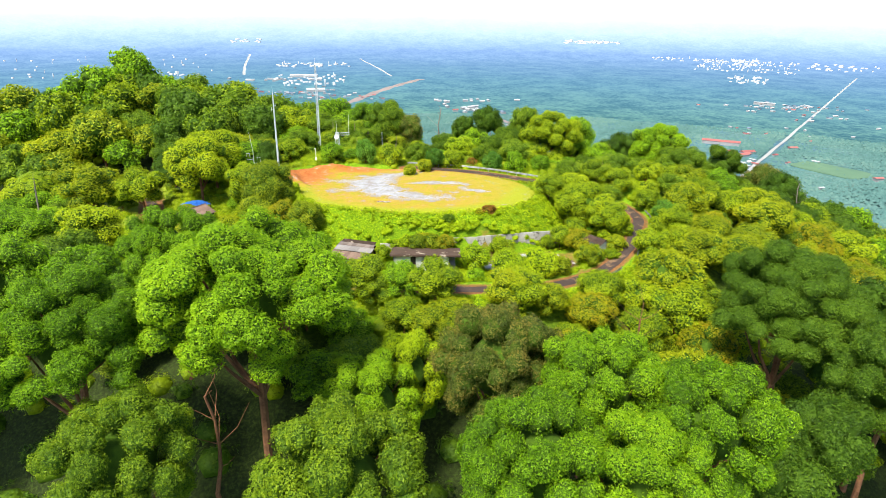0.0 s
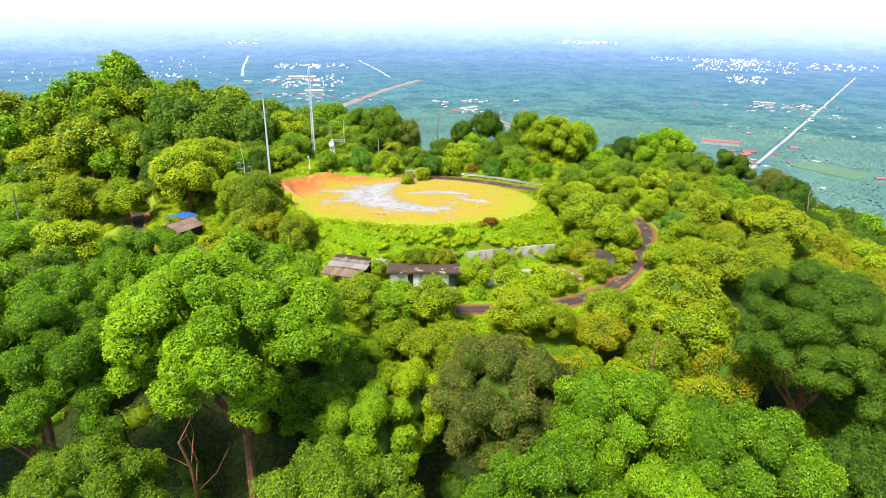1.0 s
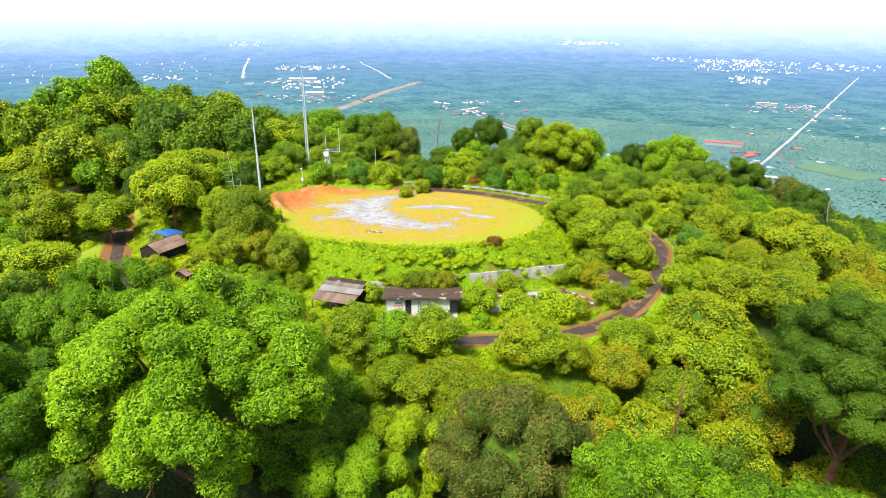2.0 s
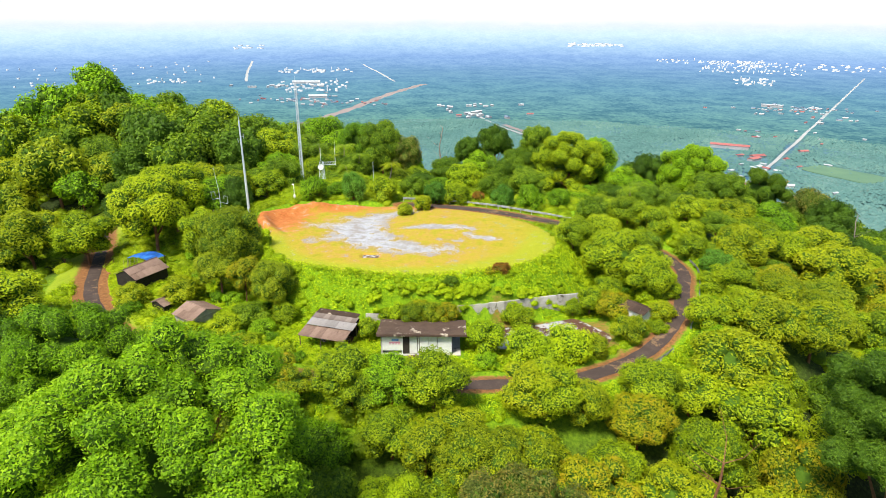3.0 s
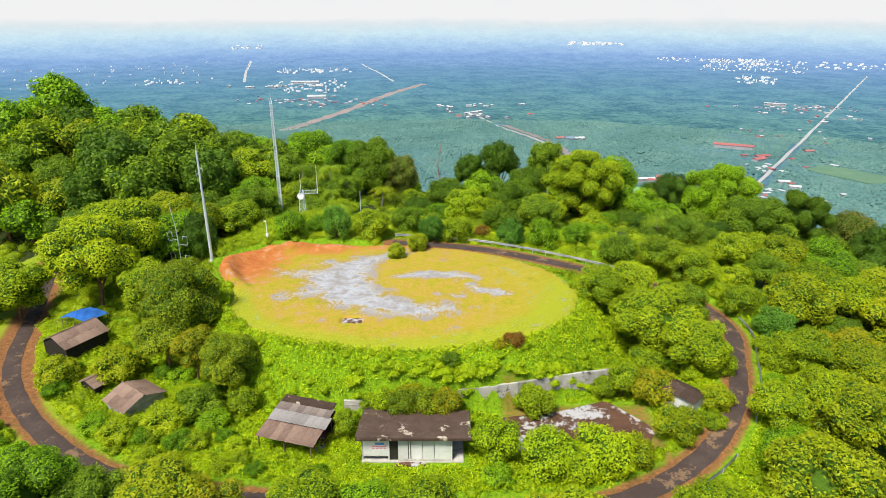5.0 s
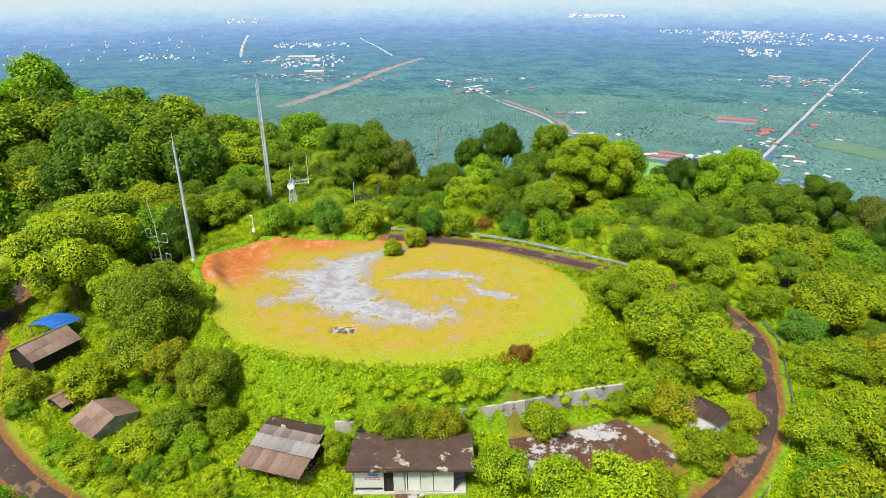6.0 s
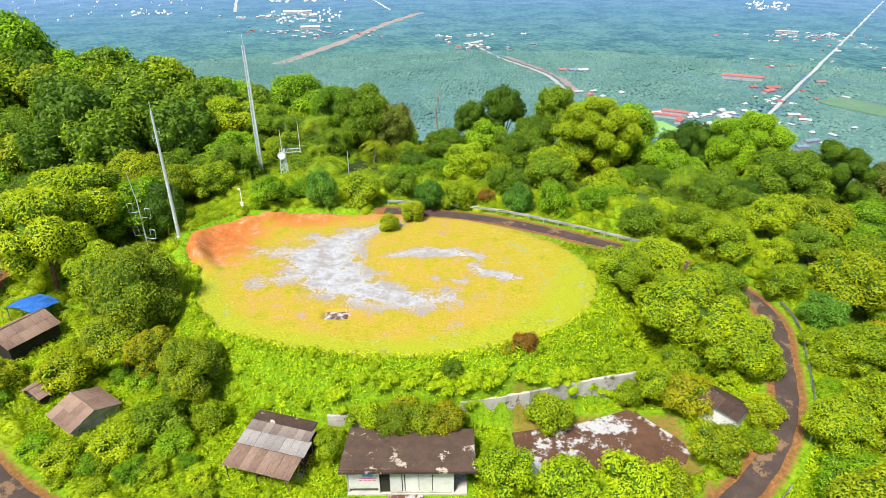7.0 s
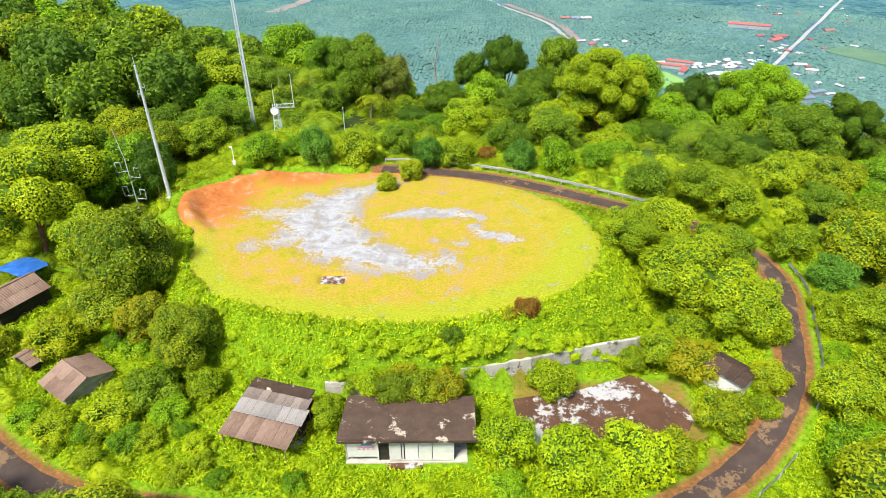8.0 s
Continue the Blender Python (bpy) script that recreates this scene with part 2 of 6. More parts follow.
TARP = worn("blue_tarpaulin", (0.03, 0.16, 0.55), (0.07, 0.27, 0.78), None, 1.5, 0.6, 0.45)
STEEL = worn("galvanised_steel", (0.42, 0.47, 0.54), (0.60, 0.65, 0.70), None, 2.0, 0.6, 0.5, 20.0, 0.3)
RAIL = worn("grey_guard_rail", (0.30, 0.31, 0.33), (0.50, 0.51, 0.52), (0.30, 0.20, 0.13), 1.5, 0.66, 0.5, 18.0, 0.3)
# near-black: dark hut walls, and painted shade inside doorway and shed
DARK = worn("dark_wall_and_shade", (0.015, 0.013, 0.012), (0.04, 0.035, 0.03))
TIMBER = worn("weathered_timber", (0.09, 0.06, 0.04), (0.22, 0.16, 0.11))
DISH = worn("white_dish", (0.7, 0.71, 0.72), (0.85, 0.85, 0.86), None, 3.0, 0.6, 0.4)
RED_ROOF = worn("red_roof_tiles", (0.25, 0.085, 0.085), (0.36, 0.135, 0.125), None, 0.15)
PALE_ROOF = worn("pale_metal_roof", (0.30, 0.33, 0.36), (0.46, 0.48, 0.50), None, 0.15)
BLUE_ROOF = worn("blue_grey_roof", (0.10, 0.15, 0.22), (0.17, 0.22, 0.30), None, 0.15)
PALE_WALL = worn("pale_render", (0.24, 0.25, 0.27), (0.34, 0.35, 0.36), None, 0.15)
FAR_ROAD = worn("pale_far_road", (0.25, 0.27, 0.28), (0.36, 0.37, 0.37), None, 0.02)
FAR_DIRT = worn("bare_red_cutting", (0.17, 0.145, 0.15), (0.25, 0.21, 0.20), None, 0.02)
FIELD = worn("mown_field", (0.13, 0.27, 0.08), (0.18, 0.34, 0.10), None, 0.02)
SCRUB = worn("scrub_field", (0.060, 0.135, 0.095), (0.105, 0.190, 0.115), (0.17, 0.17, 0.14), 0.012, 0.64)
TOWN = worn("pale_town_walls", (0.31, 0.35, 0.39), (0.43, 0.46, 0.50), None, 0.05)
PRINT_BLUE = worn("blue_print", (0.10, 0.25, 0.55), (0.14, 0.32, 0.62))
PRINT_RED = worn("pink_print", (0.50, 0.10, 0.22), (0.60, 0.16, 0.28))


# ---- helpers of this scene ----
def link(name, me, mat, parent=None, label=""):
    ob = new(name, me)
    if mat:
        me.materials.append(mat)
    if parent:
        ob.parent = parent
    if label:
        ob["label"] = label
    return ob


def part(name, bm, mat, parent=None, label=""):
    me = bpy.data.meshes.new(name)
    bm.to_mesh(me)
    bm.free()
    return link(name, me, mat, parent, label)


def raw(name, verts, faces):
    """A mesh from numpy vertices and equal-sided faces."""
    me = bpy.data.meshes.new(name)
    verts, faces = np.asarray(verts, np.float32), np.asarray(faces, np.int32)
    k = faces.shape[1]
    me.vertices.add(len(verts))
    me.vertices.foreach_set("co", verts.ravel())
    me.loops.add(faces.size)
    me.loops.foreach_set("vertex_index", faces.ravel())
    me.polygons.add(len(faces))
    me.polygons.foreach_set("loop_start", np.arange(0, faces.size, k, dtype=np.int32))
    me.update(calc_edges=True)
    return me


def box(bm, x0, x1, y0, y1, z0, z1, m=None):
    r = bmesh.ops.create_cube(bm, size=1.0)
    t = Matrix.Translation(((x0 + x1) / 2, (y0 + y1) / 2, (z0 + z1) / 2)) @ Matrix.Diagonal((x1 - x0, y1 - y0, z1 - z0, 1))
    bmesh.ops.transform(bm, matrix=(m @ t) if m else t, verts=r["verts"])


def boxed(name, dims, mat, parent, label="", m=None, bevel=0.0):
    bm = bmesh.new()
    box(bm, *dims, m=m)
    if bevel:
        bmesh.ops.bevel(bm, geom=bm.edges[:], offset=bevel, segments=2, affect="EDGES")
    return part(name, bm, mat, parent, label)


def tube(bm, a, b, r0, r1=None, sides=8):
    a, b = Vector(a), Vector(b)
    d = b - a
    r = bmesh.ops.create_cone(bm, cap_ends=True, segments=sides, radius1=r0, radius2=r0 if r1 is None else r1, depth=d.length)
    t = Matrix.Translation((a + b) / 2) @ d.to_track_quat("Z", "Y").to_matrix().to_4x4()
    bmesh.ops.transform(bm, matrix=t, verts=r["verts"])


def empty(name, m, label, category, group="", kind=""):
    ob = new(name)
    ob.matrix_world = m
    return tagged(ob, label, category, group, kind)


def smooth(v, lo, hi):
    s = np.clip((v - lo) / (hi - lo), 0, 1)
    return s * s * (3 - 2 * s)


def spline(points, n=12):
    """A smooth line through the points."""
    p = [np.array(q, float) for q in points]
    p = [2 * p[0] - p[1], *p, 2 * p[-1] - p[-2]]
    out = []
    for i in range(1, len(p) - 2):
        for k in range(n):
            t = k / n
            out.append(0.5 * (2 * p[i] + (p[i + 1] - p[i - 1]) * t + (2 * p[i - 1] - 5 * p[i] + 4 * p[i + 1] - p[i + 2]) * t * t + (3 * p[i] - p[i - 1] - 3 * p[i + 1] + p[i + 2]) * t**3))
    out.append(p[-2])
    return np.array(out)


# ---- the lie of the land ----
PLAIN_Z = -215.0
ROAD = spline([(-78, 42, -9.0), (-66, 19, -6.6), (-57, -1, -5.6), (-49, -11.5, -5.3), (-39, -19.8, -5.1), (-30, -24.4, -5.0), (-20, -26.2, -5.0), (-8, -27.8, -5.0), (5, -28.2, -5.0),
               (15, -27.0, -5.0), (25, -21.4, -4.8), (31.5, -14.5, -3.2), (35.8, -5, -2.9), (38.2, 2.5, -3.0), (36, 9, -2.2), (30, 12.4, -0.8), (22.6, 14.6, 0.3), (15, 18.9, 0.55), (7, 22.9, 0.65), (-2, 25.4, 0.75), (-9, 26.4, 0.8)])


def pad_z(x, y):
    return 1.15 - 0.022 * (y - 5)


def rim_dent(u, v):
    """The rim is drawn in on the south-west side."""
    turn = np.degrees(np.arctan2(v, u)) % 360
    return 1 + 0.27 * np.exp(-(((turn - 197) / 26) ** 2))


def pad_e(x, y):
    """1 on the rim of the pad, less inside."""
    u = (x + 8.0) / np.where(x < -8.0, 29.0, 26.0)
    w = y - 8.3 + 0.10 * (x + 8.0)
    v = w / np.where(w < 0, 18.8, 17.0)
    return np.hypot(u, v) * rim_dent(u, v)


def road_near(x, y):
    """Distance to the road's middle line, and its height there."""
    if x.size < 400:
        a, d = ROAD[:-1], np.diff(ROAD, axis=0)
        px, py = x.reshape(-1, 1) - a[:, 0], y.reshape(-1, 1) - a[:, 1]
        t = np.clip((px * d[:, 0] + py * d[:, 1]) / (d[:, 0] ** 2 + d[:, 1] ** 2), 0, 1)
        q = np.hypot(px - t * d[:, 0], py - t * d[:, 1])
        k = np.argmin(q, axis=1)
        row = np.arange(len(k))
        return q[row, k].reshape(x.shape), (a[k, 2] + t[row, k] * d[k, 2]).reshape(x.shape)
    best, hz = np.full(x.shape, 1e9), np.zeros(x.shape)
    for a, b in zip(ROAD[:-1], ROAD[1:]):
        d = b[:2] - a[:2]
        t = np.clip(((x - a[0]) * d[0] + (y - a[1]) * d[1]) / (d @ d), 0, 1)
        q = np.hypot(x - a[0] - t * d[0], y - a[1] - t * d[1])
        hz = np.where(q < best, a[2] + t * (b[2] - a[2]), hz)
        best = np.minimum(best, q)
    return best, hz



def height(x, y):
    x, y = np.asarray(x, float), np.asarray(y, float)
    e = pad_e(x, y)
    er = np.hypot((x + 9) / 50, y / np.where(y < 0, 31.0, 37.0))
    away = np.hypot(x + 5, y - 5)
    shelf = -5.3 + 2.4 * smooth(x, 18, 36) * smooth(y, -24, -8) + 4.9 * smooth(y, -4, 26) * smooth(x, -45, -25)
    bank = smooth(e, 1.0, 1.30)
    inner = pad_z(x, y) * (1 - bank) + shelf * bank
    out = np.maximum(er - 1.04, 0) * 42
    fall = (0.35 + 0.14 * smooth(x, 12, 42) * (1 - 0.9 * smooth(y, 4, 34))) * out + 0.0011 * out**2
    fall = np.where(y > 20, fall * (1 - 0.28 * smooth(y, 20, 70) * (1 - smooth(away, 120, 260))), fall)
    z = inner - fall
    z = z + 44 * np.exp(-(((x + 124) / 70) ** 2 + ((y - 112) / 55) ** 2)) + 8 * np.exp(-(((x + 52) / 36) ** 2 + ((y - 72) / 36) ** 2))
    z = z + np.where(e > 1.1, 0.5 * np.sin(x * 0.21 + 1) * np.cos(y * 0.17) + 0.3 * np.sin(x * 0.55 + y * 0.4), 0) * smooth(er, 1.0, 1.3)
    # level ground for the buildings below the bank
    wall_y = -13.0 + 0.24 * np.clip(x - 1, 0, 21)
    yard = smooth(wall_y - y, -0.2, 0.5) * smooth(x, -21, -16) * (1 - smooth(x, 21, 24)) * (1 - smooth(-y, 24, 26))
    z = z * (1 - yard) - 5.6 * yard
    d, hz = road_near(x, y)
    w = 1 - smooth(d, 2.2, 5.5)
    z = z * (1 - w) + (hz - 0.04) * w
    z = np.where(e < 1.0, pad_z(x, y) - 0.10 - 0.3 * smooth(1 - e, 0, 0.06), z)
    floor = PLAIN_Z + 2.0 * np.sin(x / 170) * np.cos(y / 210)
    soft = 14.0
    return np.where(z > floor + 80, z, floor + soft * np.log1p(np.exp(np.clip((z - floor) / soft, -30, 30))))


def ground_at(x, y):
    return float(height(np.array([x]), np.array([y]))[0])


# ---- ground ----
def build_ground():
    rings = np.concatenate([np.arange(0, 62, 0.75), np.geomspace(62, 300, 70)[0:], np.geomspace(312, 1540, 52)])
    n = 420
    ang = np.linspace(0, 2 * math.pi, n, endpoint=False)
    r, a = np.meshgrid(rings[1:], ang, indexing="ij")
    x, y = -5 + r * np.cos(a), 2 + r * np.sin(a)
    z = height(x.ravel(), y.ravel())
    verts = np.column_stack([x.ravel(), y.ravel(), z])
    m = len(rings) - 1
    i, j = np.meshgrid(np.arange(m - 1), np.arange(n), indexing="ij")
    k = (j + 1) % n
    faces = np.stack([i * n + j, (i + 1) * n + j, (i + 1) * n + k, i * n + k], -1).reshape(-1, 4)
    me = raw("ground", verts, faces)
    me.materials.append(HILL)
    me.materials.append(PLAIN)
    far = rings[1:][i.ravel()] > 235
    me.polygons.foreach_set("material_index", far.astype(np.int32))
    me.polygons.foreach_set("use_smooth", np.ones(len(faces), bool))
    d, _ = road_near(verts[:, 0], verts[:, 1])
    verge = (1 - smooth(d, 1.2, 3.0)) * 0.80
    vx, vy = verts[:, 0], verts[:, 1]
    verge = np.maximum(verge, 0.62 * smooth(vx, 4, 7) * (1 - smooth(vx, 22, 25)) * smooth(vy, -24, -20) * (1 - smooth(vy, -12, -9)))
    verge = np.maximum(verge, (1 - smooth(d, 1.6, 4.6)) * 0.9 * smooth(-vx, 43, 50))
    lawn = (1 - smooth(d, 4.0, 8.0)) * smooth(-verts[:, 0], 36, 44)
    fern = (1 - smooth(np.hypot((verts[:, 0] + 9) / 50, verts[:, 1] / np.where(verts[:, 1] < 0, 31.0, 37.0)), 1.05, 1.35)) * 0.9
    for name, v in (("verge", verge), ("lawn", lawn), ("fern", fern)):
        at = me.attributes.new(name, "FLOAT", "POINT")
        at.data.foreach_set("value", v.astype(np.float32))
    return tagged(link("ground", me, None), "green jungle hill falling to a wide plantation plain", "ground", kind="structure")


build_ground()


def far_z(r):
    """Height of the far plain: flat, then rising to the sky line."""
    s = np.clip((np.asarray(r, float) - 3300) / (4880 - 3300), 0, 1)
    return PLAIN_Z - 1 + (-PLAIN_Z + 75) * s**2.2


def build_backdrop():
    rings = np.concatenate([np.linspace(1500, 3600, 22), np.linspace(3700, 4880, 26), (4884, 4886, 4888)])
    zr = np.concatenate([far_z(rings[:-3]), (180.0, 400.0, 900.0)])
    ang = np.linspace(0, 2 * math.pi, 240, endpoint=False)
    r, a = np.meshgrid(rings, ang, indexing="ij")
    zz = np.repeat(zr[:, None], 240, 1)
    verts = np.column_stack([(r * np.cos(a)).ravel(), (r * np.sin(a)).ravel(), zz.ravel()])
    i, j = np.meshgrid(np.arange(len(rings) - 1), np.arange(240), indexing="ij")
    k = (j + 1) % 240
    me = raw("backdrop", verts, np.stack([i * 240 + j, (i + 1) * 240 + j, (i + 1) * 240 + k, i * 240 + k], -1).reshape(-1, 4))
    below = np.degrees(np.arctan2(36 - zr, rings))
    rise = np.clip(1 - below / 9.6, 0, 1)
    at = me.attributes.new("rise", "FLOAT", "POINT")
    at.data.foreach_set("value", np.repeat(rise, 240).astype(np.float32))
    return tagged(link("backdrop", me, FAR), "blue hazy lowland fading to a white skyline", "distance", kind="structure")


build_backdrop()


def build_pad():
    nx, ny = 190, 140
    gx, gy = np.meshgrid(np.linspace(-1, 1, nx), np.linspace(-1, 1, ny), indexing="ij")
    # square grid bent onto the oval
    u, v = gx * np.sqrt(1 - gy**2 / 2), gy * np.sqrt(1 - gx**2 / 2)
    dent = rim_dent(u, v)
    u, v = u / dent, v / dent
    x = -8.0 + 1.012 * u * np.where(u < 0, 29.0, 26.0)
    y = 8.3 - 0.10 * (x + 8.0) + 1.012 * v * np.where(v < 0, 18.8, 17.0)
    x, y = x.ravel(), y.ravel()
    e = pad_e(x, y)
    z = pad_z(x, y) + 0.03 + 0.05 * np.sin(x * 0.6) * np.cos(y * 0.5) - 0.16 * smooth(e, 0.95, 1.012)
    # low red bank heaped along the earth side
    side = smooth(-x, 14, 27) * smooth(y, 4, 12)
    z = z + 1.2 * side * smooth(e, 0.84, 0.95) * (1 + 0.2 * np.sin(x * 0.9 + 1.7 * np.sin(y * 0.43)) + 0.12 * np.sin(1.9 * y + 2.1 * np.sin(x * 0.7)) + 0.08 * np.sin(3.7 * x - 2.9 * y)) * (1 - smooth(e, 0.97, 1.012))
    pit = np.maximum(np.abs(x + 11.8) / 1.6, np.abs(y + 2.9) / 1.0)
    z = z - 0.36 * (1 - smooth(pit, 0.75, 1.0))
    i, j = np.meshgrid(np.arange(nx - 1), np.arange(ny - 1), indexing="ij")
    me = raw("pad", np.column_stack([x, y, z]), np.stack([i * ny + j, (i + 1) * ny + j, (i + 1) * ny + j + 1, i * ny + j + 1], -1).reshape(-1, 4))
    me.polygons.foreach_set("use_smooth", np.ones(len(me.polygons), bool))

    def blob(cx, cy, rx, ry, turn=0.0):
        c, s = math.cos(turn), math.sin(turn)
        dx, dy = x - cx, y - cy
        return np.exp(-(((dx * c + dy * s) / rx) ** 2 + ((-dx * s + dy * c) / ry) ** 2) * 1.1)

    def stroke(pts, soft=2.2):
        """A worn streak along a line of (x, y, half width)."""
        best = np.full(x.shape, -9.0)
        for (ax, ay, ar), (bx, by, br) in zip(pts[:-1], pts[1:]):
            dx, dy = bx - ax, by - ay
            t = np.clip(((x - ax) * dx + (y - ay) * dy) / (dx * dx + dy * dy), 0, 1)
            best = np.maximum(best, 0.5 + (ar + t * (br - ar) - np.hypot(x - ax - t * dx, y - ay - t * dy)) / (2 * soft))
        return np.clip(best, 0, 1)

    bare = np.maximum.reduce([stroke([(-7.0, 21.2, 0.5), (-10.5, 19.0, 1.5), (-14.2, 15.0, 3.2), (-15.5, 10.0, 4.6), (-13.5, 5.5, 4.2), (-9.0, 1.8, 2.9), (-4.0, -0.2, 2.0), (0.5, 0.2, 1.0)]),
                              stroke([(-24.5, 12.8, 0.7), (-20.0, 12.4, 1.6), (-16, 11, 2.0)]), stroke([(-22.0, 4.2, 0.5), (-18.5, 6.0, 1.4), (-15, 7, 2.0)]), stroke([(-18.5, 17.2, 0.7), (-15, 15.5, 1.5)]),
                              stroke([(-7.0, 11.2, 0.5), (-3.2, 12.3, 1.3), (1.0, 11.9, 1.2), (4.4, 10.6, 0.6)], 1.1), stroke([(3.2, 8.6, 0.3), (4.6, 6.4, 0.8), (6.8, 5.5, 1.1), (8.6, 5.0, 0.4)], 1.0), stroke([(-1.0, 5.0, 0.2), (2.5, 4.0, 0.3)], 0.8), 0.8 * blob(-11.0, -2.7, 0.8, 0.5)])
    bare = bare - 0.75 * blob(-7.4, 16.2, 2.6, 2.4)
    earth = np.maximum.reduce([smooth(-x, 18, 31) * smooth(y, 2, 15), smooth(y, 16, 25) * smooth(-x, 8, 20), 0.55 * smooth(y, 21, 24) * smooth(-x, -6, 8), 0.4 * (1 - smooth(pit, 0.9, 1.3))])
    rim = smooth(e, 0.72, 1.0) * smooth(-y, -16, 2) + 0.35 * smooth(x, -6, 12)
    for name, val in (("bare", bare), ("earth", earth), ("rim", rim)):
        at = me.attributes.new(name, "FLOAT", "POINT")
        at.data.foreach_set("value", val.astype(np.float32))
    return tagged(link("pad", me, PAD), "oval yellow-green turf clearing with worn pale concrete and red earth", "clearing", kind="structure")


build_pad()


def strip(name, line, width, mat, label, category, lift=0.0, kind="structure", wobble=0.0, thick=0.0):
    line = np.asarray(line, float)
    d = np.gradient(line[:, :2], axis=0)
    d = d / np.linalg.norm(d, axis=1)[:, None]
    side = np.column_stack([d[:, 1], -d[:, 0]])
    rows = []
    cols = (-1, -0.6, -0.2, 0.2, 0.6, 1)
    for k in cols:
        w = width / 2 * k
        jit = wobble * np.sin(np.arange(len(line)) * 1.7 + k * 9) * (abs(k) == 1)
        z = line[:, 2] + lift - (thick if abs(k) == 1 else 0.0)
        rows.append(np.column_stack([line[:, :2] + side * (w + jit)[:, None] if isinstance(jit, np.ndarray) else line[:, :2] + side * w, z]))
    n, c = len(line), len(cols)
    verts = np.stack(rows, 1).reshape(-1, 3)
    i, j = np.meshgrid(np.arange(n - 1), np.arange(c - 1), indexing="ij")
    me = raw(name, verts, np.stack([i * c + j, i * c + j + 1, (i + 1) * c + j + 1, (i + 1) * c + j], -1).reshape(-1, 4))
    return tagged(link(name, me, mat), label, category, kind=kind)


strip("road", ROAD, 2.05, ASPHALT, "narrow worn dark asphalt lane curving round the hilltop", "road", 0.05, wobble=0.05, thick=0.06)


# ---- trees and shrubs ----
def ico(sub):
    bm = bmesh.new()
    bmesh.ops.create_icosphere(bm, subdivisions=sub, radius=1.0)
    v = np.array([tuple(q.co) for q in bm.verts])
    f = np.array([[q.index for q in p.verts] for p in bm.faces])
    bm.free()
    return v, f


ICO = {1: ico(1), 2: ico(2)}


def leaf_tris(rng, p, nrm, size, long=1.7, tilt=0.44):
    """Small three-sided leaves at the points p, facing roughly along nrm."""
    n = len(p)
    nrm = nrm + rng.normal(0, tilt, (n, 3))
    nrm /= np.linalg.norm(nrm, axis=1)[:, None] + 1e-9
    t = np.cross(nrm, rng.normal(0, 1, (n, 3)))
    t /= np.linalg.norm(t, axis=1)[:, None] + 1e-9
    b = np.cross(nrm, t)
    s = size * rng.uniform(0.65, 1.35, (n, 1))
    v = np.stack([p - t * s * long * 0.4 + b * s * 0.5, p - t * s * long * 0.4 - b * s * 0.5, p + t * s * long * 0.6], 1).reshape(-1, 3)
    return v, np.arange(3 * n).reshape(-1, 3)


def leaf_quads(rng, p, nrm, size, long=1.5):
    """Pointed leaf cards at the points p, facing roughly along nrm."""
    n = len(p)
    nrm = nrm + rng.normal(0, 0.55, (n, 3))
    nrm /= np.linalg.norm(nrm, axis=1)[:, None] + 1e-9
    t = np.cross(nrm, rng.normal(0, 1, (n, 3)))
    t /= np.linalg.norm(t, axis=1)[:, None] + 1e-9
    b = np.cross(nrm, t)
    s = size * rng.uniform(0.65, 1.35, (n, 1))
    lift = nrm * s * 0.18
    v = np.stack([p - t * s * long * 0.5, p + b * s * 0.42 + lift, p + t * s * long * 0.5, p - b * s * 0.42 + lift], 1).reshape(-1, 3)
    return v, np.arange(4 * n).reshape(-1, 4)


def spread(n, low):
    """n directions spread evenly over a sphere, down to the height low."""
    g = np.arange(n) + 0.5
    z = 1 - (1 - low) * g / n
    th = math.pi * (1 + 5**0.5) * g
    r = np.sqrt(np.maximum(1 - z**2, 0))
    return np.column_stack([r * np.cos(th), r * np.sin(th), z])


def unit(v):
    return v / (np.linalg.norm(v, axis=-1, keepdims=True) + 1e-9)


